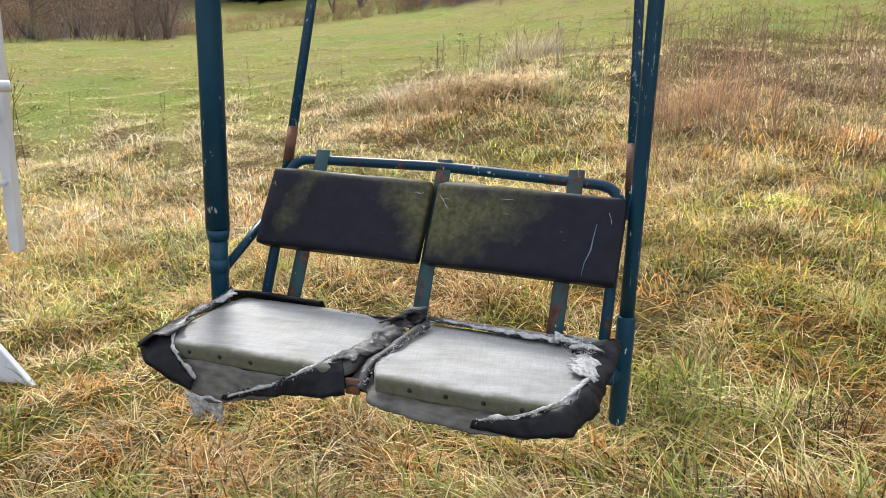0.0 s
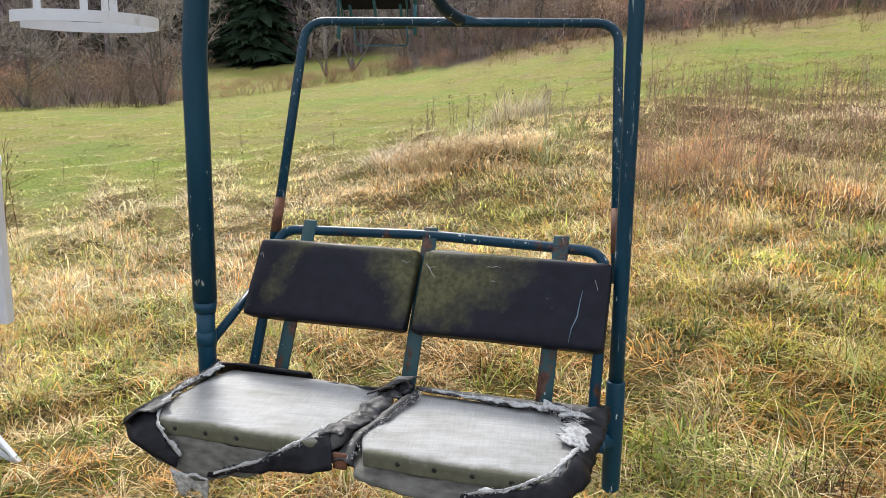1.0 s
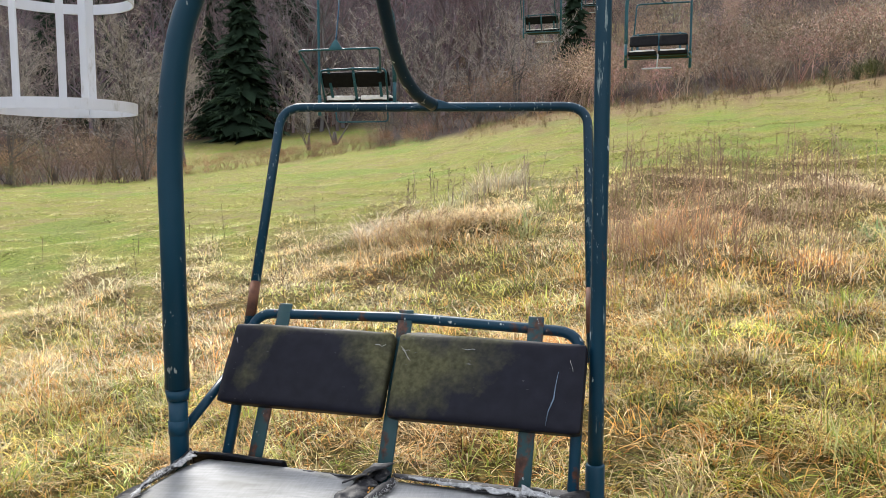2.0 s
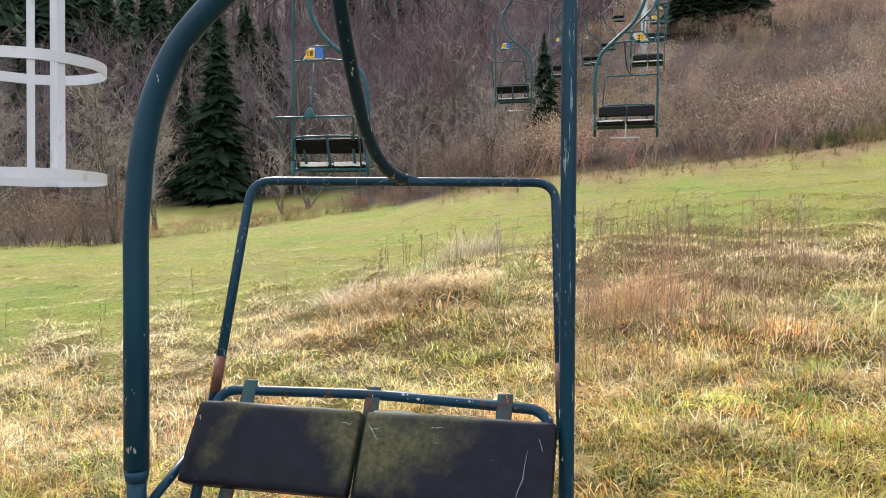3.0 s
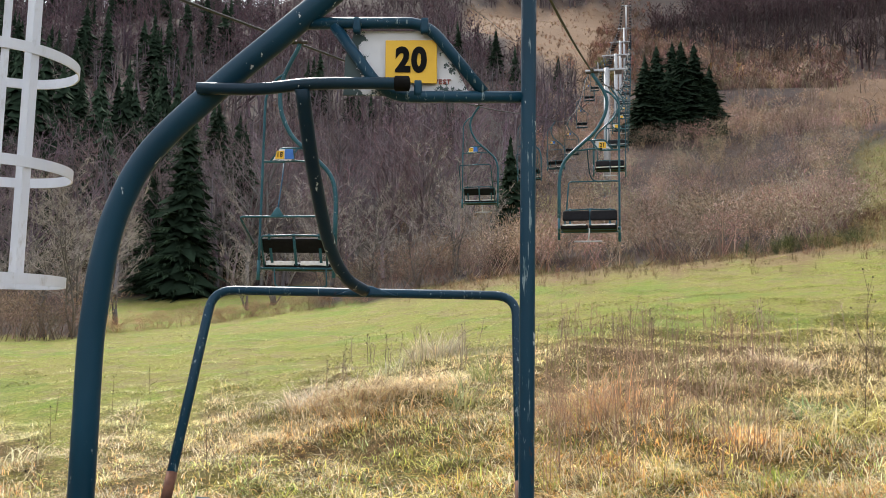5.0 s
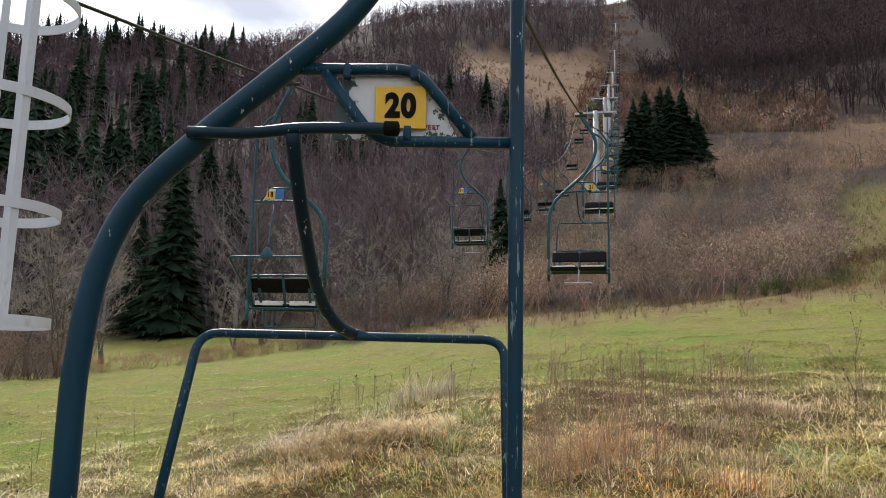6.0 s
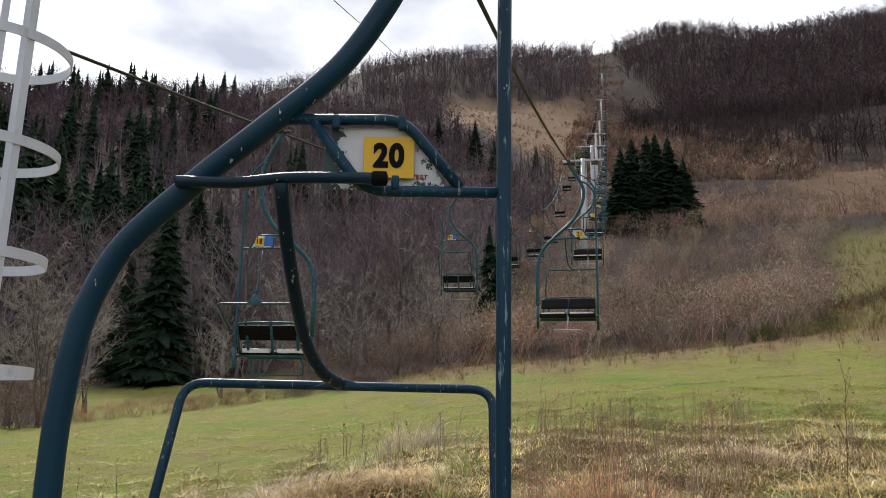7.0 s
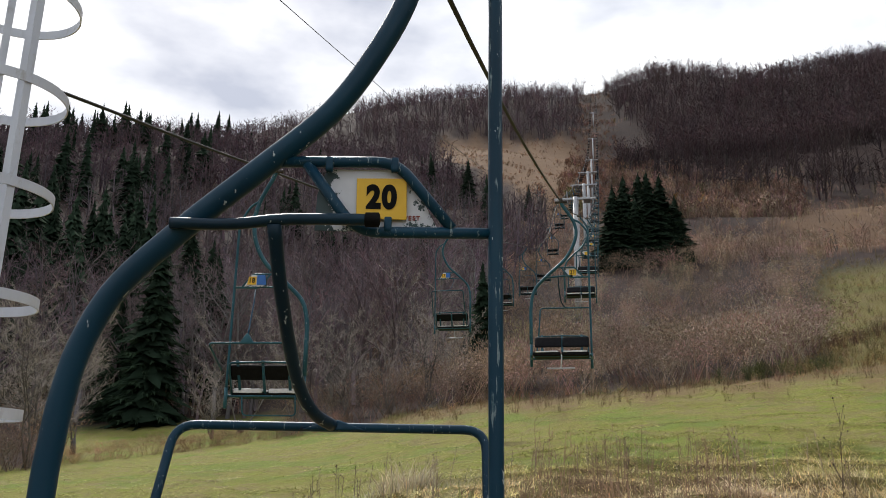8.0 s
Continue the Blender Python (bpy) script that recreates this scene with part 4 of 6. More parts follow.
sheet("side_strip", [(-0.03, -0.50, 0.652), (-0.005, -0.40, 0.69), (0.03, -0.25, 0.705), (0.05, -0.10, 0.71)], [(0.02, -0.505, 0.648), (0.035, -0.42, 0.69), (0.05, -0.28, 0.708), (0.08, -0.12, 0.712)], M_TORN, 40, 5, 0.010, 0.010, 0.006, 14)


F = "white frayed backing cloth along the tear"
sheet("frayed_cloth", [(0.10, -0.075, 0.716), (0.28, -0.083, 0.714), (0.42, -0.088, 0.714)], [(0.10, -0.088, 0.717), (0.28, -0.10, 0.715), (0.42, -0.118, 0.716)], M_RAGS, 60, 4, 0.010, 0.004, 0.006, 31, F)
sheet("frayed_cloth", [(0.40, -0.075, 0.716), (0.50, -0.085, 0.713), (0.535, -0.13, 0.710)], [(0.40, -0.115, 0.718), (0.46, -0.135, 0.716), (0.49, -0.17, 0.713)], M_RAGS, 40, 6, 0.018, 0.010, 0.012, 32, F)
sheet("frayed_cloth", [(0.545, -0.20, 0.700), (0.545, -0.26, 0.694), (0.54, -0.33, 0.690)], [(0.475, -0.19, 0.716), (0.47, -0.25, 0.712), (0.495, -0.32, 0.706)], M_RAGS, 36, 6, 0.016, 0.010, 0.012, 33, F)
sheet("frayed_cloth", [(-0.565, -0.09, 0.714), (-0.548, -0.15, 0.716), (-0.55, -0.22, 0.716)], [(-0.548, -0.09, 0.716), (-0.525, -0.15, 0.717), (-0.528, -0.22, 0.717)], M_RAGS, 40, 4, 0.008, 0.006, 0.006, 34, F)

sheet("frayed_edge", [(0.530, -0.30, 0.704), (0.520, -0.38, 0.704), (0.490, -0.48, 0.695), (0.425, -0.527, 0.670), (0.31, -0.545, 0.640)], [(0.525, -0.30, 0.705), (0.514, -0.375, 0.706), (0.484, -0.476, 0.697), (0.421, -0.525, 0.674), (0.307, -0.544, 0.643)], M_RAGS, 60, 4, 0.005, 0.003, 0.004, 35, F)
sheet("frayed_edge", [(-0.32, -0.543, 0.588), (-0.20, -0.533, 0.630), (-0.11, -0.508, 0.680), (-0.06, -0.45, 0.711)], [(-0.324, -0.542, 0.592), (-0.204, -0.532, 0.635), (-0.116, -0.505, 0.685), (-0.067, -0.447, 0.712)], M_RAGS, 60, 4, 0.005, 0.003, 0.004, 36, F)
sheet("frayed_edge", [(-0.545, -0.33, 0.716), (-0.530, -0.44, 0.712), (-0.505, -0.515, 0.676), (-0.42, -0.54, 0.612)], [(-0.538, -0.33, 0.717), (-0.523, -0.435, 0.713), (-0.498, -0.514, 0.679), (-0.414, -0.539, 0.616)], M_RAGS, 56, 4, 0.005, 0.003, 0.004, 37, F)


def threads(seed, spots, per, spread, length):
    """Loose curly threads along a torn edge."""
    rng = np.random.default_rng(seed)
    bm = bmesh.new()
    base = resample(spots, max(4, per))
    for p in base:
        for _ in range(3):
            q = Vector(p) + Vector(rng.normal(0, spread, 3) * (1, 1, 0.35))
            d = Vector(rng.normal(0, 1, 3) * (1, 1, 0.5)).normalized()
            pts = [q]
            for _ in range(4):
                d = (d + Vector(rng.normal(0, 0.5, 3))).normalized()
                pts.append(pts[-1] + d * length / 4 * rng.uniform(0.2, 1.3))
            tube(pts, 0.00028, 3, bm)
    bmesh.ops.transform(bm, matrix=SEAT_SHORT, verts=bm.verts)
    part("frayed_threads", bm, M_FRAY, chair_20, "white frayed threads")


threads(21, [(0.44, -0.10, 0.714), (0.50, -0.16, 0.711), (0.49, -0.26, 0.709)], 46, 0.014, 0.034)
threads(22, [(0.15, -0.085, 0.712), (0.44, -0.10, 0.712)], 28, 0.005, 0.018)
threads(23, [(-0.555, -0.07, 0.716), (-0.54, -0.14, 0.717), (-0.535, -0.33, 0.717), (-0.52, -0.46, 0.708)], 60, 0.004, 0.016)
threads(25, [(-0.32, -0.545, 0.590), (-0.20, -0.535, 0.634), (-0.11, -0.508, 0.684), (-0.06, -0.45, 0.714)], 56, 0.003, 0.013)
threads(26, [(0.02, -0.49, 0.66), (0.04, -0.42, 0.70), (0.06, -0.28, 0.712), (0.08, -0.1, 0.716)], 44, 0.004, 0.016)
threads(27, [(0.31, -0.545, 0.641), (0.425, -0.527, 0.672), (0.49, -0.48, 0.697), (0.525, -0.32, 0.706)], 44, 0.003, 0.012)
threads(28, [(-0.435, -0.54, 0.56), (-0.43, -0.537, 0.522), (-0.35, -0.537, 0.512)], 30, 0.005, 0.02)

# ---- ropes, pylons and the chairs along the line ----

def on_line(off, s):
    p = LINE * s + ACROSS * off
    return p.x, p.y


GRIP_20 = Matrix.Translation((CHAIR_X, CHAIR_Y, 0)) @ Matrix.Rotation(radians(-HANG_YAW), 4, "Z") @ (GRIP + Vector((0, 0, 0.04)))
S_20 = GRIP_20.dot(LINE)
OFF_20 = GRIP_20.dot(ACROSS)
PYLON_S = [96, 150, 205, 310, 430, 580, 790]


def land_at(off, s):
    x, y = on_line(off, s)
    return float(height(x, y))


PYLON_TOP = [33.5] + [0.0] * 6
for _i, _el in ((1, 19.4), (2, 20.3), (3, 21.2), (4, 22.7), (5, 24.5), (6, 26.4)):
    PYLON_TOP[_i] = 1.62 + PYLON_S[_i] * math.tan(radians(_el))
DOWN_KEYS = [(-9.0, 3.3), (S_20, GRIP_20.z), (15.9, 6.92), (32, 11.6), (60, 20.3), (PYLON_S[0], PYLON_TOP[0]), *zip(PYLON_S[1:], PYLON_TOP[1:])]
UP_KEYS = [(-3.0, 3.2), (5.8, 5.02), (10.9, 6.06), (25.1, 9.12), (44, 13.9), (62, 18.5), (78, 24.5), (PYLON_S[0], PYLON_TOP[0]), *zip(PYLON_S[1:], PYLON_TOP[1:])]


def rope_z(keys, s):
    pts = spline([(a, 0, b) for a, b in keys], 12)
    return float(np.interp(s, [p.x for p in pts], [p.z for p in pts]))


def rope(name, keys, off, label, r=0.014):
    pts = [(*on_line(off, p.x), p.z) for p in spline([(a, 0, b) for a, b in keys], 10)]
    me = from_bm(name, tube(pts, r, 8), M_ROPE)
    return tagged(new(name, me), label, "cable")


rope("haul_rope", DOWN_KEYS, OFF_20, "dark steel haul rope carrying the descending chairs", 0.016)
rope("haul_rope", UP_KEYS, -5.1, "dark steel haul rope carrying the ascending chairs", 0.0195)
# thin signal cable between the ropes
_mid = (OFF_20 - 5.3) / 2
SIGNAL = [(-4, 4.8), (8.86, 7.59), (13.0, 8.52), (19.5, 10.05), (45, 17.2), (PYLON_S[0], PYLON_TOP[0] + 1.2)]
_sig = [(*on_line(-4.0, p.x), p.z) for p in spline([(a, 0, b) for a, b in SIGNAL], 10)]
tagged(new("signal_cable", from_bm("signal_cable", tube(_sig, 0.006, 6), M_ROPE)), "thin signal cable strung above the haul ropes", "cable")


def pylon(k, s, top):
    x, y = on_line(_mid, s)
    base = land_at(_mid, s)
    ob = thing("lift_pylon", pose(x, y, base, 0, 0, -LINE_AZ), "tall galvanised steel chairlift pylon with cross arm and sheaves", "pylon", "lift pylons")
    h = top - base
    part("mast", tube([(0, 0, -0.6), (0, 0, h * 0.5), (0, 0, h + 0.6)], [0.42, 0.36, 0.30], 12), M_ZINC, ob)
    half = (OFF_20 + 5.1) / 2
    part("cross_arm", rounded_box(half * 2 + 0.8, 0.3, 0.28, 0.03, 2, Matrix.Translation((0, 0, h + 0.35))), M_ZINC, ob)
    for sx in (-1, 1):
        part("work_platform", rounded_box(0.9, 1.8, 0.06, 0.01, 2, Matrix.Translation((sx * (half - 0.75), 0, h + 0.05))), M_ZINC, ob)
        rail = fillet([(sx * (half - 1.2), -0.9, h), (sx * (half - 1.2), -0.9, h + 1.15), (sx * (half - 1.2), 0.9, h + 1.15), (sx * (half - 1.2), 0.9, h)], 0.1, 3)
        part("handrail", tube(rail, 0.04, 6), M_ZINC, ob)
        beam = rounded_box(0.12, 2.6, 0.18, 0.02, 2, Matrix.Translation((sx * half, 0, h - 0.3)))
        sh = part("sheave_beam", beam, M_ZINC, ob)
        for j in (-1.0, -0.35, 0.35, 1.0):
            part("sheave", tube([(sx * half - 0.06, j, h - 0.2), (sx * half + 0.06, j, h - 0.2)], 0.19, 12), M_IRON, sh)
        part("hanger_frame", tube([(sx * half, 0, h + 0.3), (sx * half, 0, h - 0.3)], 0.07, 6), M_ZINC, ob)
    part("ladder", tube([(0.44, -0.2, 0), (0.40, -0.2, h + 0.4)], 0.03, 5), M_ZINC, ob)
    return ob


for _k, (_s0, _t0) in enumerate(zip(PYLON_S, PYLON_TOP)):
    pylon(_k, _s0, _t0)

pattern = far_chair(1.735, 0.555)
lowered = far_chair(1.27, 0.86)


def hang(off, s, keys, rz, sway=0.0, rise=0.0):
    x, y = on_line(off, s)
    z = rope_z(keys, s)
    turn = pose(0, 0, 0, sway, 0, rz)
    return Matrix.Translation(Vector((x, y, z)) - turn @ (GRIP + Vector((0, 0, 0.03 + rise)))) @ turn


down_s = [15.9 + 14.2 * i for i in range(14)]
up_s = [11.25 + 14.1 * i for i in range(14)]
first = True
rng = random.Random(5)
for s in down_s:
    m = hang(OFF_20, s, DOWN_KEYS, -LINE_AZ + rng.uniform(-2, 2))
    if first:
        pattern.matrix_world, ob, first = m, pattern, False
        tagged(ob, "teal two-seat chairlift chair with yellow plate number 21, cushions split")
        lettering("digit", "21", 0.112, Matrix.Translation((0.264, 0.0065, 2.357)) @ FACE, M_BLACK, ob, 0.0012, 0.003, 0.86)
    else:
        ob = copy_thing(pattern, m)
        for c in list(ob.children_recursive):
            if c.name.startswith("digit"):
                bpy.data.objects.remove(c)
        tagged(ob, "teal two-seat chairlift chair with black cushions facing downhill")
for i, s in enumerate(up_s):
    m = hang((-5.02, -4.9)[i] if i < 2 else -5.1, s, UP_KEYS, 180 - LINE_AZ + (7 if i == 0 else rng.uniform(-3, 3)), 0.0, 0.3 if i == 0 else 0.0)
    if i == 0:
        ob, lowered.matrix_world = lowered, m
    else:
        ob = copy_thing(pattern, m)
    for c in list(ob.children_recursive):
        if c.name.startswith("digit"):
            bpy.data.objects.remove(c)
    if i < 2:
        num = "18" if i == 0 else "17"
        back = Matrix.Translation((0.312, 0.0475, 2.357)) @ Matrix.Rotation(math.pi, 4, "Z") @ FACE
        lettering("digit", num, 0.112, back, M_BLACK, ob, 0.0012, 0.003, 0.86)
        tagged(ob, f"teal two-seat chairlift chair seen from its back, yellow plate number {num}")
    else:
        tagged(ob, "teal two-seat chairlift chair with black cushions facing uphill")


def tiny_chair():
    """A chair high up the line, built with few faces."""
    ob = thing("lift_chair", Matrix.Identity(4), "small distant chairlift chair high on the line", "chairlift chair", "distant chairs")
    part("hanger", tube([(0, 0, 0), (0.45, 0, -0.5), (0.5, 0, -1.4), (0.48, 0, -2.3)], 0.05, 4), M_PAINT, ob)
    part("backrest", rounded_box(1.0, 0.1, 0.42, 0.02, 1, Matrix.Translation((0, 0.05, -1.95))), M_PAD, ob)
    part("seat", rounded_box(1.0, 0.45, 0.12, 0.02, 1, Matrix.Translation((0, -0.2, -2.35))), M_PAD, ob)
    return ob


tiny = tiny_chair()
_used = False
for _off, _keys, _turn, _s0 in ((OFF_20, DOWN_KEYS, 0, down_s[-1] + 14.2), (-5.1, UP_KEYS, 180, up_s[-1] + 14.1)):
    for _i in range(int((785 - _s0) / 14.2)):
        _x, _y = on_line(_off, _s0 + 14.2 * _i)
        _m = pose(_x, _y, rope_z(_keys, _s0 + 14.2 * _i), 0, 0, _turn - LINE_AZ)
        if _used:
            copy_thing(tiny, _m)
        else:
            tiny.matrix_world, _used = _m, True

# ---- the station's ladder with its safety cage ----
CAGE = Vector((-1.51, 3.53, 0))


def strip(pts, width, thick, along="z"):
    """A flat steel strip along a path of points in plan, standing on edge."""
    bm = bmesh.new()
    pts = [Vector(p) for p in pts]
    rows = []
    for i, p in enumerate(pts):
        t = (pts[min(i + 1, len(pts) - 1)] - pts[max(i - 1, 0)]).normalized()
        n = Vector((t.y, -t.x, 0)).normalized() * thick / 2
        up = Vector((0, 0, width / 2))
        rows.append([bm.verts.new(p + n - up), bm.verts.new(p + n + up), bm.verts.new(p - n + up), bm.verts.new(p - n - up)])
    for a, b in zip(rows, rows[1:]):
        for k in range(4):
            bm.faces.new((a[k], a[(k + 1) % 4], b[(k + 1) % 4], b[k]))
    bm.faces.new(rows[0][::-1])
    bm.faces.new(rows[-1])
    return bm


def ladder_cage():
    x, y = CAGE.x, CAGE.y
    g = float(height(x, y))
    ob = thing("caged_ladder", pose(x, y, 0), "white painted steel ladder with hooped safety cage beside the lift", "ladder")
    face = math.atan2(-y, -x) # towards the path
    R = 0.30
    left = radians(200)
    z = 1.79
    hoops = []
    while z < 5.2:
        pts = [(R * math.cos(left + math.pi * 0.16 + a), R * math.sin(left + math.pi * 0.16 + a), z) for a in np.linspace(0, math.tau - math.pi * 0.32, 40)]
        part("hoop", strip(pts, 0.045, 0.006), M_WHITE, ob, smooth=False)
        hoops.append(z)
        z += 0.475
    for deg, wid in ((-44, 0.032), (-66, 0.03), (-101, 0.032), (95, 0.032)):
        px, py = (R - 0.008) * math.cos(radians(deg)), (R - 0.008) * math.sin(radians(deg))
        t = Vector((-math.sin(radians(deg)), math.cos(radians(deg)), 0))
        bm = bmesh.new()
        rounded_box(wid, 0.006, 3.45, 0.001, 1, Matrix.Translation((px, py, 3.50)) @ Matrix.Rotation(radians(deg + 90), 4, "Z"), bm)
        part("upright_strap", bm, M_WHITE, ob, smooth=False)
    for k in (-1, 1):
        cx = R * math.cos(left) + 0.05
        cy = R * math.sin(left) + k * 0.2
        part("rail", rounded_box(0.05, 0.06, 4.76, 0.004, 2, Matrix.Translation((cx - 0.275, cy, 2.80))), M_WHITE, ob, smooth=False)
    for i in range(15):
        z = 0.75 + i * 0.3
        part("rung", tube([(R * math.cos(left) - 0.23, R * math.sin(left) - 0.2, z), (R * math.cos(left) - 0.23, R * math.sin(left) + 0.2, z)], 0.013, 8), M_WHITE, ob)
    # mast that carries the ladder
    mx, my = -0.80, -0.30
    part("mast", tube([(mx, my, g - 0.3), (mx, my, 5.4)], 0.16, 18), M_WHITE, ob)
    part("base_plate", rounded_box(0.62, 0.62, 0.04, 0.006, 2, Matrix.Translation((mx, my, g - 0.03))), M_WHITE, ob, smooth=False)
    for a in (-22, 98, 218):
        f = slab([(0.14, -0.22), (0.77, -0.22), (0.79, -0.02), (0.14, 0.50)], -0.012, 0.012, 0.003)
        bmesh.ops.transform(f, matrix=Matrix.Translation((mx, my, g)) @ Matrix.Rotation(radians(a), 4, "Z"), verts=f.verts)
        part("foot_fin", f, M_WHITE, ob, smooth=False)
    for z in (1.2, 2.9, 4.6):
        part("bracket", tube([(mx, my, z), (R * math.cos(left) - 0.07, R * math.sin(left), z)], 0.025, 8), M_WHITE, ob)
    return ob


ladder_cage()

# ---- vegetation ----
class Pile:
    """Collects triangles with a colour a vertex."""

    def __init__(self):
        self.v, self.f, self.c, self.n = [], [], [], 0

    def add(self, v, f, c):
        self.v.append(v)
        self.f.append(f + self.n)
        self.c.append(c)
        self.n += len(v)

    def arrays(self):
        return np.concatenate(self.v), np.concatenate(self.f), np.concatenate(self.c)


def prism(p0, p1, r0, r1, sides=3):
    """A tapered bar from p0 to p1."""
    t = (p1 - p0) / (np.linalg.norm(p1 - p0) + 1e-9)
    a = np.cross(t, [0.3, 0.5, 0.8])
    a /= np.linalg.norm(a) + 1e-9
    b = np.cross(t, a)
    k = np.arange(sides) * math.tau / sides
    ring = np.cos(k)[:, None] * a + np.sin(k)[:, None] * b
    v = np.concatenate([p0 + ring * r0, p1 + ring * r1])
    f = []
    for i in range(sides):
        j = (i + 1) % sides
        f += [(i, j, sides + j), (i, sides + j, sides + i)]
    return v, np.array(f)


def sliver(p0, p1, w, rng):
    t = p1 - p0
    s = np.cross(t, rng.normal(0, 1, 3))
    s *= w / (np.linalg.norm(s) + 1e-9)
    return np.array([p0 - s, p0 + s, p1]), np.array([[0, 1, 2]])


def bare_tree(seed, h=10.0, n1=14, n2=6, n3=3, thick=1.0, bark=(0.125, 0.113, 0.112), twig=(0.150, 0.116, 0.120), stems=1, up=0.6, solid=True, fine=1.0):
    """A leafless tree: stems, limbs, branches and twigs."""
    rng = np.random.default_rng(seed)
    pile = Pile()
    bark, twig = np.array(bark), np.array(twig)

    def put(vf, col):
        pile.add(vf[0], vf[1], np.tile(col * rng.uniform(0.75, 1.25), (len(vf[0]), 1)))

    for _ in range(stems):
        lean = rng.normal(0, 0.05 if stems == 1 else 0.22, 2)
        pts = [np.array([0, 0, -0.15])]
        hh = h * rng.uniform(0.85, 1.05)
        for i in range(1, 6):
            s = i / 5
            pts.append(np.array([lean[0] * hh * s + rng.normal(0, 0.014 * h), lean[1] * hh * s + rng.normal(0, 0.014 * h), hh * 0.86 * s]))
        r = 0.016 * h * thick / (1 if stems == 1 else 1.6)
        if solid:
            for i in range(5):
                put(prism(pts[i], pts[i + 1], r * (1 - i / 5.3), r * (1 - (i + 1) / 5.3), 5), bark)
        else:
            put(prism(pts[0], pts[2], r, r * 0.6), bark)
            put(prism(pts[2], pts[5], r * 0.6, r * 0.1), bark)
        for k in range(n1):
            s = 0.18 + 0.8 * (k + rng.uniform(0, 1)) / n1
            i = min(4, int(s * 5))
            p = pts[i] + (pts[i + 1] - pts[i]) * (s * 5 - i)
            az = rng.uniform(0, math.tau)
            ln = h * 0.36 * (1.05 - 0.6 * s) * rng.uniform(0.6, 1.2)
            d = np.array([math.cos(az), math.sin(az), up + rng.normal(0, 0.25)])
            d /= np.linalg.norm(d)
            q = p + d * ln * 0.55
            e = q + (d + np.array([0, 0, 0.25]) + rng.normal(0, 0.18, 3)) * ln * 0.5
            rb = r * (1 - s) * 0.5 + 0.004 * h * thick * 0.4
            if solid:
                put(prism(p, q, rb, rb * 0.6), bark)
                put(prism(q, e, rb * 0.6, rb * 0.15), bark)
            else:
                put(sliver(p, e, rb, rng), bark)
            for _j in range(n2):
                u = rng.uniform(0.2, 1)
                b = p + (q - p) * u / 0.55 if u < 0.55 else q + (e - q) * (u - 0.55) / 0.45
                d2 = d + rng.normal(0, 0.6, 3) + np.array([0, 0, 0.25])
                d2 /= np.linalg.norm(d2)
                l2 = ln * 0.42 * rng.uniform(0.5, 1.1)
                t2 = b + d2 * l2
                put(sliver(b, t2, 0.0019 * h * thick * fine, rng), twig)
                for _m in range(n3):
                    b3 = b + (t2 - b) * rng.uniform(0.2, 0.9)
                    d3 = d2 + rng.normal(0, 0.7, 3)
                    put(sliver(b3, b3 + d3 / np.linalg.norm(d3) * l2 * rng.uniform(0.3, 0.7), 0.0012 * h * thick, rng), twig)
    return pile.arrays()


def shrub(seed, h=2.4, stems=14, twigs=6, tone=(0.30, 0.235, 0.19), w=0.013, leaf=5):
    rng = np.random.default_rng(seed)
    pile = Pile()
    tone = np.array(tone)
    for _ in range(stems):
        az, out = rng.uniform(0, math.tau), rng.uniform(0.1, 0.75)
        b = np.array([rng.normal(0, 0.25 * h * 0.5), rng.normal(0, 0.25 * h * 0.5), -0.1])
        top = b + np.array([math.cos(az) * out * h * 0.6, math.sin(az) * out * h * 0.6, h * rng.uniform(0.6, 1.05)])
        v, f = sliver(b, top, w * 1.4, rng)
        pile.add(v, f, np.tile(tone * rng.uniform(0.5, 0.9), (3, 1)))
        for _k in range(twigs):
            p = b + (top - b) * rng.uniform(0.25, 1.0)
            d = np.array([rng.normal(0, 0.7), rng.normal(0, 0.7), rng.uniform(0.2, 1.0)])
            v, f = sliver(p, p + d / np.linalg.norm(d) * h * rng.uniform(0.15, 0.42), w, rng)
            pile.add(v, f, np.tile(tone * rng.uniform(0.7, 1.35), (3, 1)))
        for _k in range(leaf):
            p = b + (top - b) * rng.uniform(0.45, 1.05) + rng.normal(0, 0.13 * h, 3) * [1, 1, 0.6]
            v, f = sliver(p, p + rng.normal(0, 0.035, 3) * h * 0.6, 0.018 * h * 0.6, rng)
            pile.add(v, f, np.tile(tone * rng.uniform(1.0, 1.9) * [1.0, 0.95, 0.85], (3, 1)))
    return pile.arrays()


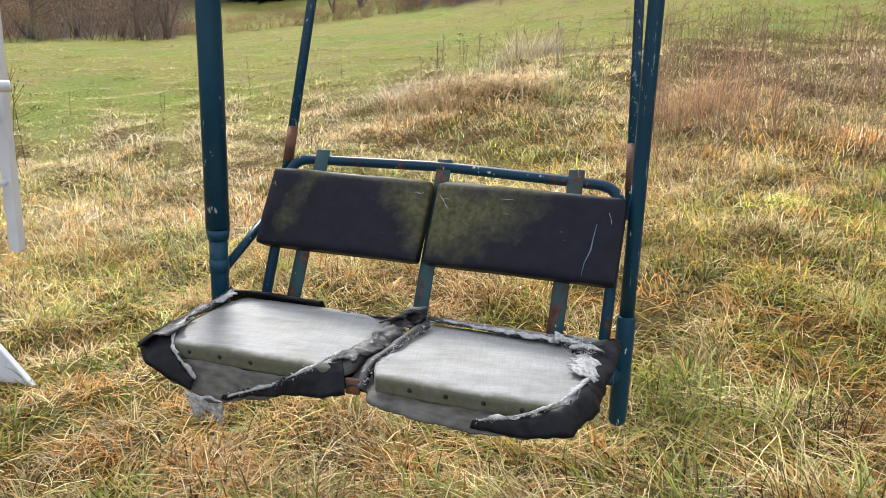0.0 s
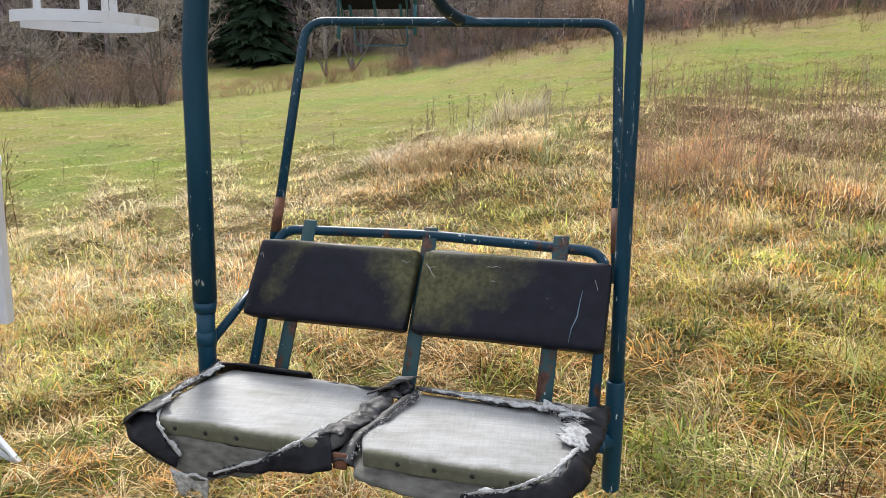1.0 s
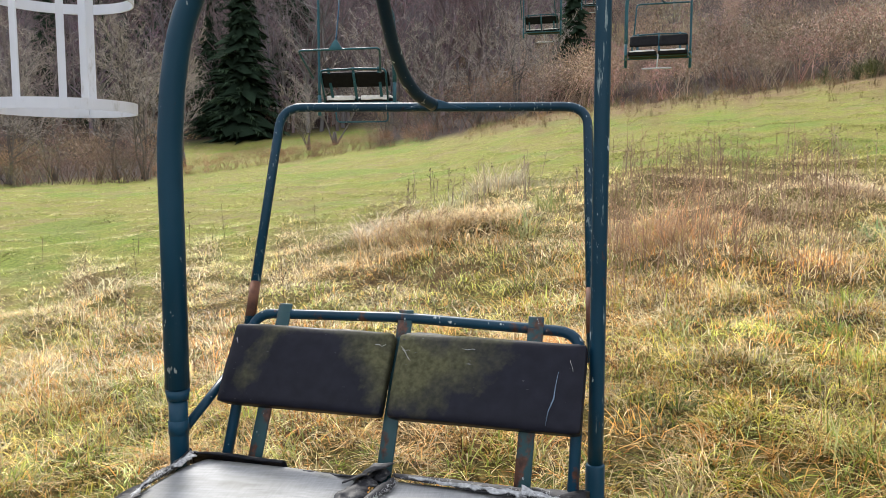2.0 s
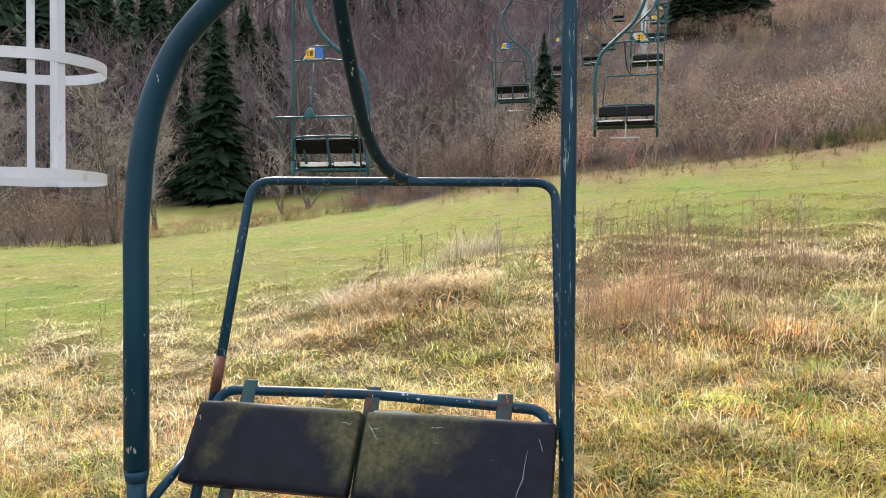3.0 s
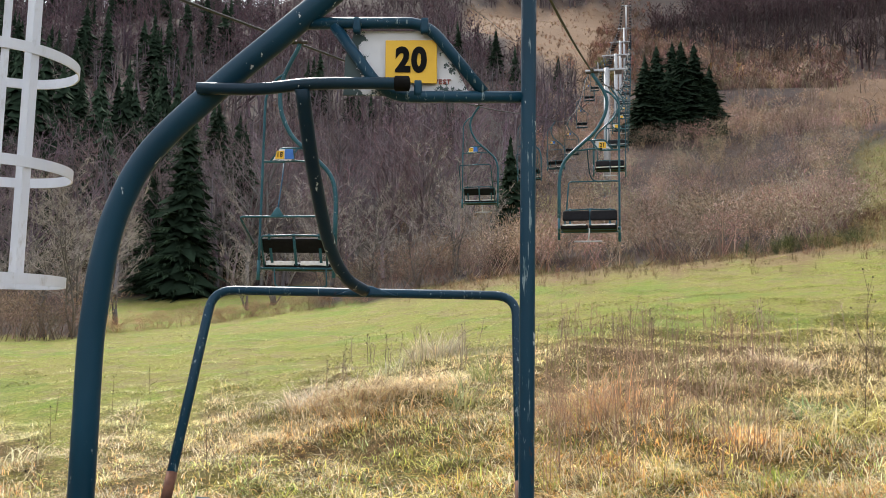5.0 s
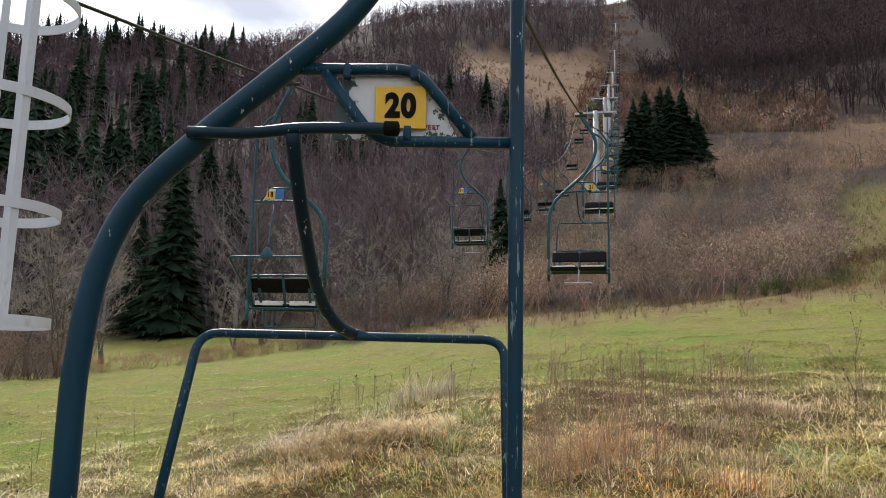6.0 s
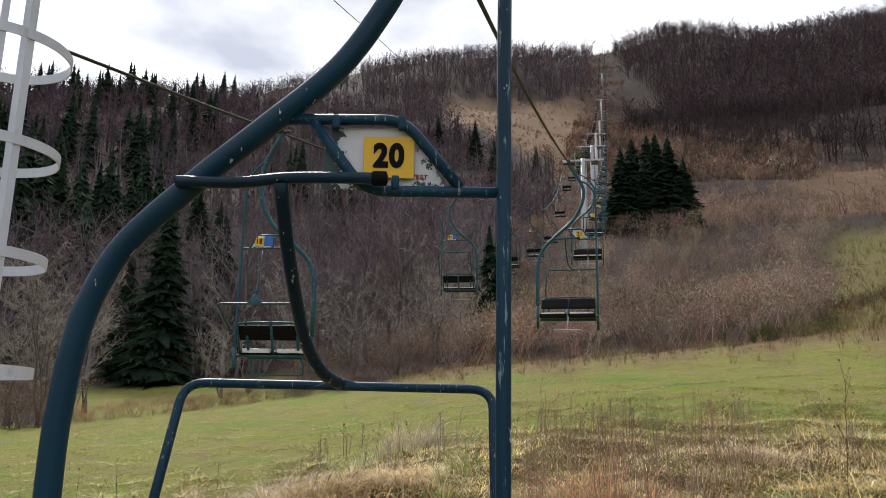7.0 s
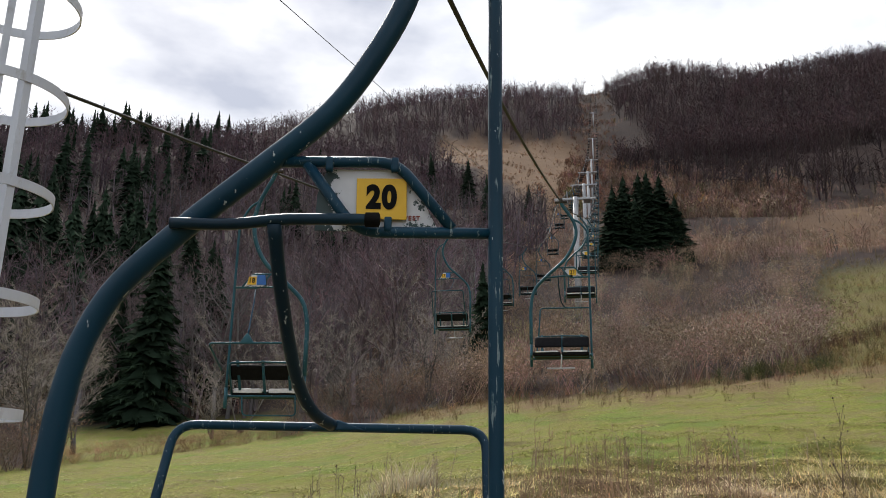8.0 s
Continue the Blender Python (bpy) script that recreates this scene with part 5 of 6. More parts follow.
def spruce_arrays(seed, tiers=26, per=9, sprays=5, green=(0.022, 0.037, 0.022), wide=0.07, bough=0.16):
    """A spruce one metre high: whorls of drooping boughs, upturned at the tip, fringed with hanging sprays."""
    rng = np.random.default_rng(seed)
    crown = Pile()
    green = np.array(green)
    down = np.array([0, 0, -1.0])
    for i in range(tiers):
        s = (i + rng.uniform(-0.3, 0.3)) / (tiers - 1)
        s = min(max(s, 0.0), 1.0)
        z = 0.04 + 0.95 * s
        R = 0.185 * (1 - s) ** 0.9 * (0.86 + 0.2 * math.sin(i * 1.7 + seed)) + 0.005
        n = max(4, int(per * (1 - 0.55 * s)))
        for k in range(n):
            az = rng.uniform(0, math.tau)
            ln = R * rng.uniform(0.6, 1.12)
            d = np.array([math.cos(az), math.sin(az), 0])
            side = np.array([-d[1], d[0], 0])
            p0 = np.array([0, 0, z + rng.normal(0, 0.006)])
            droop = 0.42 * (1 - s) + 0.06 - 0.5 * max(0, s - 0.75)
            bend = lambda u: p0 + d * ln * u + down * ln * droop * (1.5 * u - 0.6 * u * u)
            col = green * rng.uniform(0.6, 1.4)
            a, b, c = bend(0.1), bend(0.6), bend(1.0)
            wd = bough * ln
            # boughs painted at 0.7 of the sprays' tone, darker inside the crown
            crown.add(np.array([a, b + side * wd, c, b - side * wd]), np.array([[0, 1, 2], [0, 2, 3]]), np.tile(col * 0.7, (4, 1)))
            for _j in range(sprays):
                u = rng.uniform(0.15, 1.0) ** 0.7
                q = bend(u)
                out = rng.choice((-1, 1)) * rng.uniform(0.05, 0.30) * (1.15 - u)
                e = q + side * out * ln + d * rng.uniform(0.02, 0.16) * ln + down * rng.uniform(0.0, 0.20) * ln
                vv, ff = sliver(q, e, wide * ln * rng.uniform(0.6, 1.3), rng)
                crown.add(vv, ff, np.tile(col * rng.uniform(0.65, 1.5), (3, 1)))
    return crown.arrays()


def skirt_spruce(seed, tiers=26, green=(0.019, 0.032, 0.020)):
    """A far spruce one metre high: ragged skirts of boughs set one above another."""
    rng = np.random.default_rng(seed)
    crown = Pile()
    green = np.array(green)
    for i in range(tiers):
        s = i / (tiers - 1)
        z = 0.03 + 0.93 * s
        R = 0.20 * (1 - s) ** 0.85 * rng.uniform(0.8, 1.2) + 0.006
        n = 16 - int(6 * s)
        a = np.arange(n) * math.tau / n + rng.uniform(0, 1)
        r = R * np.where(np.arange(n) % 2 == 0, rng.uniform(0.5, 1.25, n), rng.uniform(0.25, 0.75, n))
        zz = z - 0.5 * r + rng.normal(0, 0.014, n)
        v = np.concatenate([np.stack([r * np.cos(a), r * np.sin(a), zz], 1), [[0, 0, z + 0.045]]])
        k = np.arange(n)
        f = np.stack([k, (k + 1) % n, np.full(n, n)], 1)
        crown.add(v, f, green * rng.uniform(0.7, 1.3, (n + 1, 1)))
    return crown.arrays()


def spread(template_list, xs, ys, hs, rng, base_h, tint=None, sink=0.1):
    """Copies of templates set out over the land, as one pile."""
    zs = height(xs, ys)
    pick = rng.integers(0, len(template_list), len(xs))
    out = Pile()
    for k, (v, f, c) in enumerate(template_list):
        idx = np.nonzero(pick == k)[0]
        if not len(idx):
            continue
        a = rng.uniform(0, math.tau, len(idx))
        sc = hs[idx] / base_h
        wide = sc * rng.uniform(0.85, 1.2, len(idx))
        ca, sa = np.cos(a) * wide, np.sin(a) * wide
        X = v[None, :, 0] * ca[:, None] - v[None, :, 1] * sa[:, None] + xs[idx, None]
        Y = v[None, :, 0] * sa[:, None] + v[None, :, 1] * ca[:, None] + ys[idx, None]
        Z = v[None, :, 2] * sc[:, None] + zs[idx, None] - sink * sc[:, None]
        V = np.stack([X, Y, Z], 2).reshape(-1, 3)
        F = (f[None] + (np.arange(len(idx)) * len(v))[:, None, None]).reshape(-1, 3)
        tn = np.ones((len(idx), 1, 3)) * rng.uniform(0.75, 1.25, (len(idx), 1, 1)) if tint is None else tint[idx][:, None, :]
        C = (c[None] * tn).reshape(-1, 3)
        out.add(V, F, C)
    return out.arrays()


def scatter(rng, n, az0, az1, d0, d1, power=0.0):
    """Points even in bearing and in the logarithm of distance."""
    az = np.radians(rng.uniform(az0, az1, n))
    d = np.exp(rng.uniform(math.log(d0), math.log(d1), n))
    return d * np.sin(az), d * np.cos(az), np.degrees(az), d


def keep(mask, *arrays):
    return [a[mask] for a in arrays]


vr = np.random.default_rng(11)

# bare woodland on the mountain sides
NEAR_TREES = [bare_tree(100 + i, 10, 16, 7, 4, 0.8, solid=True, up=0.95) for i in range(6)]
MID_TREES = [bare_tree(200 + i, 10, 12, 5, 1, 1.35, solid=False, up=0.8) for i in range(6)]
FAR_TREES = [bare_tree(300 + i, 10, 9, 4, 0, 1.1, solid=False, up=0.9, fine=5.0) for i in range(8)]


def patchiness(x, y, k, ph):
    return 0.5 + 0.25 * np.sin(x * k + 1.7 * np.sin(y * k * 0.7 + ph)) + 0.25 * np.sin(y * k * 1.3 + 1.2 * np.sin(x * k * 0.9 + 2 * ph))


def wood_ok(x, y, az, d):
    _, litter, hay = covers(x, y)
    off = np.abs(x * ACROSS.x + y * ACROSS.y + 3)
    lip = 6 + 6 * patchiness(x, y, 0.05, 1.0) + 3 * patchiness(x, y, 0.17, 0.3)
    glade = (az > 6.5) & (az < 19) & (d > np.interp(az, [7, 8, 11, 14, 17, 19], [390, 365, 310, 270, 235, 220])) & (d < 535)
    right = az < np.interp(d, [380, 430, 560, 700, 850], [60, 25.5, 22.8, 20.6, 19.6]) - 1.2 * patchiness(x, y, 0.06, 2.0)
    return (litter > 0.6) & (hay < 0.3) & (off > lip) & ~glade & ~((az > 18.5) & right & (d > 425))


def woodland(name, templates, n, az0, az1, d0, d1, h0, h1, extra=None, tint=(1, 1, 1)):
    x, y, az, d = scatter(vr, n, az0, az1, d0, d1)
    ok = wood_ok(x, y, az, d)
    if extra is not None:
        ok &= extra(az, d)
    x, y, az, d = keep(ok, x, y, az, d)
    hs = vr.uniform(h0, h1, len(x))
    # the tint also carries shade between crowns that the sparse trees lack
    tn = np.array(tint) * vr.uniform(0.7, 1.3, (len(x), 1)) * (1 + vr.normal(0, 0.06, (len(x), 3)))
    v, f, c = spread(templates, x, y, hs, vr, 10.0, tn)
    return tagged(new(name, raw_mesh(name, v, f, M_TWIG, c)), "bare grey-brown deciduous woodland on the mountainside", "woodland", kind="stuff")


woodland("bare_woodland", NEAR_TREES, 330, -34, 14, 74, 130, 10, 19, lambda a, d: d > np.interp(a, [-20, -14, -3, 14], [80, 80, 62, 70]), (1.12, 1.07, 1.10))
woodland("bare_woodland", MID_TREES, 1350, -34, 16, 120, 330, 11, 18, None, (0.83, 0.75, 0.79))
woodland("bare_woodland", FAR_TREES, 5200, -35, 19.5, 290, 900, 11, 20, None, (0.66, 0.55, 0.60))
# right hill: same trees tinted far down, crown self-shadow put into the colour
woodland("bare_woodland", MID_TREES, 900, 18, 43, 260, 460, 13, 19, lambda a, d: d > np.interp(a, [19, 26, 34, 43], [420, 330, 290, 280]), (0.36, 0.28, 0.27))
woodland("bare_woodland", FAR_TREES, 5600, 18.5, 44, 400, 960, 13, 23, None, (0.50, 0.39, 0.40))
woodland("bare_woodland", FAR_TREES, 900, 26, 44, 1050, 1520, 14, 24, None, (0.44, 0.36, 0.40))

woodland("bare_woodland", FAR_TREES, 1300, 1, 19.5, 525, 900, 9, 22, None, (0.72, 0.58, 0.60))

# brown scrub on the slope under the line
def dome_shrub(seed, h=2.4, stems=9, sprigs=350, tone=(0.285, 0.222, 0.172)):
    """A leafless bush: upright stems under a close dome of fine twigs with withered leaves."""
    rng = np.random.default_rng(seed)
    pile = Pile()
    tone = np.array(tone)
    lobes = [np.array([rng.normal(0, 0.26), rng.normal(0, 0.26), rng.uniform(0.52, 0.78)]) * h for _ in range(5)]
    for k in range(stems):
        b = np.array([rng.normal(0, 0.14), rng.normal(0, 0.14), -0.1 / h]) * h
        top = lobes[k % 5] + rng.normal(0, 0.08, 3) * h
        v, f = sliver(b, top, 0.018, rng)
        pile.add(v, f, np.tile(tone * rng.uniform(0.6, 1.15), (3, 1)))
    for k in range(sprigs):
        c = lobes[k % 5]
        d = rng.normal(0, 1, 3) * [1, 1, 0.8]
        d /= np.linalg.norm(d) + 1e-9
        p = c + d * h * rng.uniform(0.1, 1.0) ** 0.5 * 0.27
        d = d * 0.8 + rng.normal(0, 0.4, 3) + np.array([0, 0, 0.5])
        ln = h * rng.uniform(0.025, 0.08)
        v, f = sliver(p, p + d / (np.linalg.norm(d) + 1e-9) * ln, rng.uniform(0.009, 0.019), rng)
        pile.add(v, f, np.tile(tone * rng.uniform(0.7, 1.3), (3, 1)))
    return pile.arrays()


SHRUBS = [dome_shrub(400 + i) for i in range(8)]
LEAFY_SHRUBS = [shrub(490 + i, 2.4, 10, 10, w=0.07, leaf=12) for i in range(4)]
BRAMBLES = [shrub(480 + i, 2.4, 12, 8, w=0.02, leaf=26) for i in range(4)]
DISTANT_SHRUBS = [shrub(470 + i, 2.4, 6, 4, w=0.06, leaf=2) for i in range(6)]
FAR_SHRUBS = [shrub(440 + i, 2.4, 7, 5, w=0.024, leaf=2) for i in range(6)]


def scrub(name, n, az0, az1, d0, d1, h0, h1, tone, extra, label, kinds=SHRUBS):
    x, y, az, d = scatter(vr, n, az0, az1, d0, d1)
    x, y, az, d = keep(extra(az, d, x, y), x, y, az, d)
    hs = vr.uniform(h0, h1, len(x))
    tn = np.array(tone) * vr.uniform(0.55, 1.4, (len(x), 1)) * (0.6 + 0.8 * patchiness(x, y, 0.25, 0.8))[:, None] * (1 + vr.normal(0, 0.09, (len(x), 3)))
    v, f, c = spread(kinds, x, y, hs, vr, 2.4, tn)
    return tagged(new(name, raw_mesh(name, v, f, M_TWIG, c)), label, "shrubs", kind="stuff")


scrub("hillside_scrub", 1450, 6, 40, 47, 230, 1.9, 4.6, (1.10, 1.03, 0.98),
      lambda a, d, x, y: (d > meadow_edge(a) + 2) & (a < np.interp(d, [47, 60, 80, 110, 150, 230], [31.5, 32.8, 33.2, 33.6, 33.6, 32])), "dense brown leafless scrub covering the slope")
scrub("wood_edge_scrub", 420, -46, 12, 47, 95, 1.4, 3.6, (0.78, 0.70, 0.66),
      lambda a, d, x, y: (d > meadow_edge(a) + 1) & ~((a > -17) & (a < -4) & (d < 74)), "tangled grey-brown scrub along the edge of the wood")
scrub("hedge", 560, -19, 1, 46, 56, 0.55, 1.35, (1.25, 0.98, 0.80),
      lambda a, d, x, y: np.abs(d - meadow_edge(a) - 1.2) < 1.5, "low brown hedge along the end of the meadow")
scrub("meadow_edge_tufts", 1500, 3, 42, 31, 54, 0.2, 0.65, (0.85, 0.74, 0.50),
      lambda a, d, x, y: d > meadow_edge(a) - 15 * vr.uniform(0, 1, len(a)) ** 2, "brown withered tufts along the upper edge of the meadow", FAR_SHRUBS)
scrub("upper_scrub", 3400, 12, 43, 130, 830, 1.5, 5.0, (1.12, 0.98, 0.90),
      lambda a, d, x, y: (covers(x, y)[2] < vr.uniform(0.1, 1.0, len(x))) & (d < np.interp(a, [13, 17.5, 20.5, 23, 26, 43], [300, 830, 800, 600, 430, 300])), "brown scrub and young trees at the foot of the forest", FAR_SHRUBS)
scrub("lift_run_scrub", 2400, 15.5, 22.5, 300, 860, 1.5, 4.5, (0.62, 0.44, 0.36),
      lambda a, d, x, y: np.abs(x * ACROSS.x + y * ACROSS.y + 3) < 16, "russet scrub under the lift near the top", DISTANT_SHRUBS)
scrub("wood_floor_scrub", 1700, -35, 12, 95, 420, 1.5, 4.5, (0.50, 0.40, 0.38),
      lambda a, d, x, y: wood_ok(x, y, a, d), "dark leafless undergrowth beneath the trees", FAR_SHRUBS)

scrub("rough_pasture", 3600, 6, 43, 52, 620, 0.5, 1.3, (1.05, 0.92, 0.66),
      lambda a, d, x, y: covers(x, y)[2] > 0.35, "rough tan grass and low bramble on the open slopes", FAR_SHRUBS)
scrub("glade_tufts", 1500, 6, 20, 310, 560, 0.8, 2.4, (0.85, 0.60, 0.42),
      lambda a, d, x, y: covers(x, y)[2] > 0.3, "tawny rough grass and low bushes in the clearing", DISTANT_SHRUBS)
scrub("bank_tufts", 1500, 31, 43, 49, 118, 0.35, 1.0, (0.72, 0.72, 0.40),
      lambda a, d, x, y: d > meadow_edge(a), "rough green and brown tufts on the steep bank", FAR_SHRUBS)
scrub("dark_stalk_strip", 260, 32.5, 40, 56, 76, 0.6, 1.2, (0.40, 0.30, 0.24),
      lambda a, d, x, y: np.abs(d - np.interp(a, [32, 34, 36.5, 40], [60, 62, 70, 76])) < 4, "strip of dark upright dead stalks on the bank", FAR_SHRUBS)
scrub("upper_thicket", 2400, 19, 33, 225, 440, 2.5, 7.0, (0.72, 0.60, 0.55),
      lambda a, d, x, y: (d < np.interp(a, [19, 26, 33], [440, 380, 320])) & (np.abs(x * ACROSS.x + y * ACROSS.y + 3) > 7), "leafless thicket below the forest", DISTANT_SHRUBS)

# low bushes coloured dark to paint the band of shade under the scrub
scrub("scrub_foot_shade", 190, 5, 33, 47, 56, 0.5, 1.3, (0.36, 0.30, 0.27),
      lambda a, d, x, y: (d > meadow_edge(a) + 0.3) & (d < meadow_edge(a) + 3), "dark brown bushes standing in for shade at the foot of the scrub")
scrub("bramble", 130, 25, 34.5, 48, 57, 0.4, 1.1, (0.17, 0.27, 0.12),
      lambda a, d, x, y: (d > meadow_edge(a) + 0.5) & (d < meadow_edge(a) + 4.5) & (patchiness(x, y, 0.5, 0.2) > 0.42), "low evergreen bramble at the foot of the scrub", BRAMBLES)
scrub("autumn_bushes", 9, 24.5, 28.5, 225, 330, 3.0, 5.0, (0.95, 0.76, 0.34),
      lambda a, d, x, y: d > 0, "bushes still holding yellow leaves", LEAFY_SHRUBS)
scrub("autumn_bushes", 9, 17.2, 21.5, 420, 640, 4.0, 6.0, (0.95, 0.68, 0.30),
      lambda a, d, x, y: np.abs(x * ACROSS.x + y * ACROSS.y + 3) > 9, "bushes still holding yellow leaves", LEAFY_SHRUBS)
scrub("pale_bush", 4, 17.0, 17.9, 300, 340, 4.0, 5.5, (1.1, 1.25, 0.55),
      lambda a, d, x, y: d > 0, "bushes still holding pale green leaves", LEAFY_SHRUBS)
scrub("left_thicket", 66, -33, -18.5, 41, 49, 0.9, 2.9, (0.90, 0.84, 0.78),
      lambda a, d, x, y: (d > 41) | (a < -22), "rounded brown leafless bushes at the meadow's end")

# far spruces among the bare trees
FAR_SPRUCE = [skirt_spruce(500 + i) for i in range(6)]


def spruces(n, az0, az1, d0, d1, h0, h1):
    x, y, az, d = scatter(vr, n, az0, az1, d0, d1)
    x, y, az, d = keep(wood_ok(x, y, az, d) & (patchiness(x, y, 0.045, 0.6) + 0.35 * patchiness(x, y, 0.11, 1.9) > vr.uniform(0.45, 0.95, n)), x, y, az, d)
    v, f, c = spread(FAR_SPRUCE, x, y, vr.uniform(h0, h1, len(x)), vr, 1.0, None, 0.0)
    tagged(new("distant_spruces", raw_mesh("distant_spruces", v, f, M_NEEDLE, c)), "dark green spruces among the bare forest", "trees", kind="stuff")


spruces(190, -34, -10, 125, 400, 14, 25)
spruces(170, -34, -7, 390, 540, 12, 25)
spruces(130, -36, -13, 100, 300, 14, 26)
spruces(34, -9, 12, 180, 420, 10, 18)


def spruce(az, d, h, seed):
    x, y = d * math.sin(radians(az)), d * math.cos(radians(az))
    ob = thing("spruce", pose(x, y, float(height(x, y)) - 0.1, 0, 0, seed * 40), "dark green spruce standing at the edge of the bare wood", "tree", "spruces")
    part("trunk", tube([(0, 0, 0), (0, 0, h * 0.5), (0, 0, h * 0.97)], [0.017 * h, 0.011 * h, 0.002 * h], 7), M_IRON, ob)
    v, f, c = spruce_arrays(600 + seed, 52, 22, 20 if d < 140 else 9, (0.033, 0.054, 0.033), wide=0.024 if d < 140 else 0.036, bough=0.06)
    # dark skirts inside the crown: the shade between boughs is put into their colour
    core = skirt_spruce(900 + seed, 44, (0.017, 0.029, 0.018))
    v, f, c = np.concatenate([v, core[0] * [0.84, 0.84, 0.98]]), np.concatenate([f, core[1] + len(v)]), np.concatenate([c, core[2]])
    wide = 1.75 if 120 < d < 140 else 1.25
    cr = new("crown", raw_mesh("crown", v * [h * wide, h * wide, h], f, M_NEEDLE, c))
    cr.parent = ob
    return ob


for _i, (_a, _d0, _h) in enumerate([(-12.4, 77, 18.5), (-14.6, 81, 13), (-8.6, 88, 17), (-9.0, 98, 19), (-17.5, 112, 18), (-21.5, 95, 15), (-10.5, 125, 20), (10.6, 62, 10.5), (-24.5, 100, 17),
                                   (20.2, 130, 15.0), (21.0, 134, 16.6), (21.8, 130, 12), (22.7, 134, 17.0), (23.6, 136, 16.6), (24.6, 138, 12.5), (22.1, 138, 17.0), (6.6, 300, 22), (9.4, 285, 20), (14.0, 260, 13), (-14.0, 150, 18), (-19.5, 150, 20)]):
    spruce(_a, _d0, _h, _i)


def broadleaf(az, d, h, seed, stems, label="leafless grey-brown tree with several stems at the meadow's edge"):
    x, y = d * math.sin(radians(az)), d * math.cos(radians(az))
    ob = thing("bare_tree", pose(x, y, float(height(x, y)) - 0.05, 0, 0, seed * 70), label, "tree", "bare trees")
    v, f, c = bare_tree(700 + seed, h, 22 if stems == 1 else 13, 10, 6, 0.75, (0.13, 0.115, 0.105), (0.34, 0.30, 0.265), stems, 0.8)
    cr = new("bare_crown", raw_mesh("bare_crown", v, f, M_TWIG, c))
    cr.parent = ob
    part("trunk", tube([(0, 0, -0.2), (0, 0, 0.5), (0, 0, 1.0)], [0.026 * h, 0.02 * h, 0.012 * h], 8), M_BARK, ob)
    return ob


M_BARK = plain("grey_bark", (0.06, 0.05, 0.045), (0.16, 0.14, 0.125), 14.0, 0.9, 0.0, 0.5, (1, 1, 0.3))
for _i, (_a, _d0, _h, _st) in enumerate([(-19.0, 47, 9.5, 5), (-20.8, 48, 9.0, 1), (-21.8, 49, 8.5, 2), (-16.5, 56, 8.5, 3), (-24.5, 50, 9, 3), (-27.0, 47, 8, 4), (-8.0, 58, 5.5, 4), (-6.2, 60, 9.5, 2), (-2.5, 60, 10, 3),
                                        (1.0, 60, 9, 4), (4.0, 56, 8.5, 4), (6.8, 58, 10.5, 3), (8.6, 56, 7, 4), (-30, 46, 9, 3)]):
    broadleaf(_a, _d0, _h, _i, _st)


# ---- grass ----
def blades(x, y, h, w, lean, col, rng, segs=3, sink=0.02, turn=None):
    """Bent tapering blades rooted in the land."""
    n = len(x)
    z = height(x, y) - sink
    a = rng.uniform(0, math.tau, n) if turn is None else turn
    dx, dy = np.cos(a), np.sin(a)
    ts = np.linspace(0, 1, segs + 1)
    V, F = [], []
    px, py = -dy * w / 2, dx * w / 2
    for k, t in enumerate(ts):
        out = lean * h * t ** 1.8
        cx, cy = x + dx * out, y + dy * out
        cz = z + h * t * (1 - 0.46 * np.clip(lean, 0, 1.8) * t)
        taper = (1 - t) ** 0.7
        if k < segs:
            V.append(np.stack([cx - px * taper, cy - py * taper, cz], 1))
            V.append(np.stack([cx + px * taper, cy + py * taper, cz], 1))
        else:
            V.append(np.stack([cx, cy, cz], 1))
    m = len(V)
    V = np.stack(V, 1).reshape(-1, 3)
    base = np.arange(n)[:, None] * m
    for k in range(segs - 1):
        F.append(np.concatenate([base + 2 * k, base + 2 * k + 1, base + 2 * k + 3], 1))
        F.append(np.concatenate([base + 2 * k, base + 2 * k + 3, base + 2 * k + 2], 1))
    F.append(np.concatenate([base + 2 * segs - 2, base + 2 * segs - 1, base + 2 * segs], 1))
    return V, np.concatenate(F), np.repeat(col, m, 0)


STRAW = np.array([[0.68, 0.53, 0.28], [0.60, 0.42, 0.17], [0.85, 0.74, 0.50], [0.46, 0.21, 0.06], [0.66, 0.38, 0.12], [0.12, 0.065, 0.035], [0.76, 0.66, 0.44], [0.58, 0.50, 0.36]])
GREEN = np.array([[0.13, 0.19, 0.03], [0.24, 0.29, 0.05], [0.44, 0.42, 0.09], [0.07, 0.11, 0.03], [0.58, 0.49, 0.12], [0.34, 0.42, 0.20], [0.38, 0.42, 0.09], [0.50, 0.47, 0.18]])


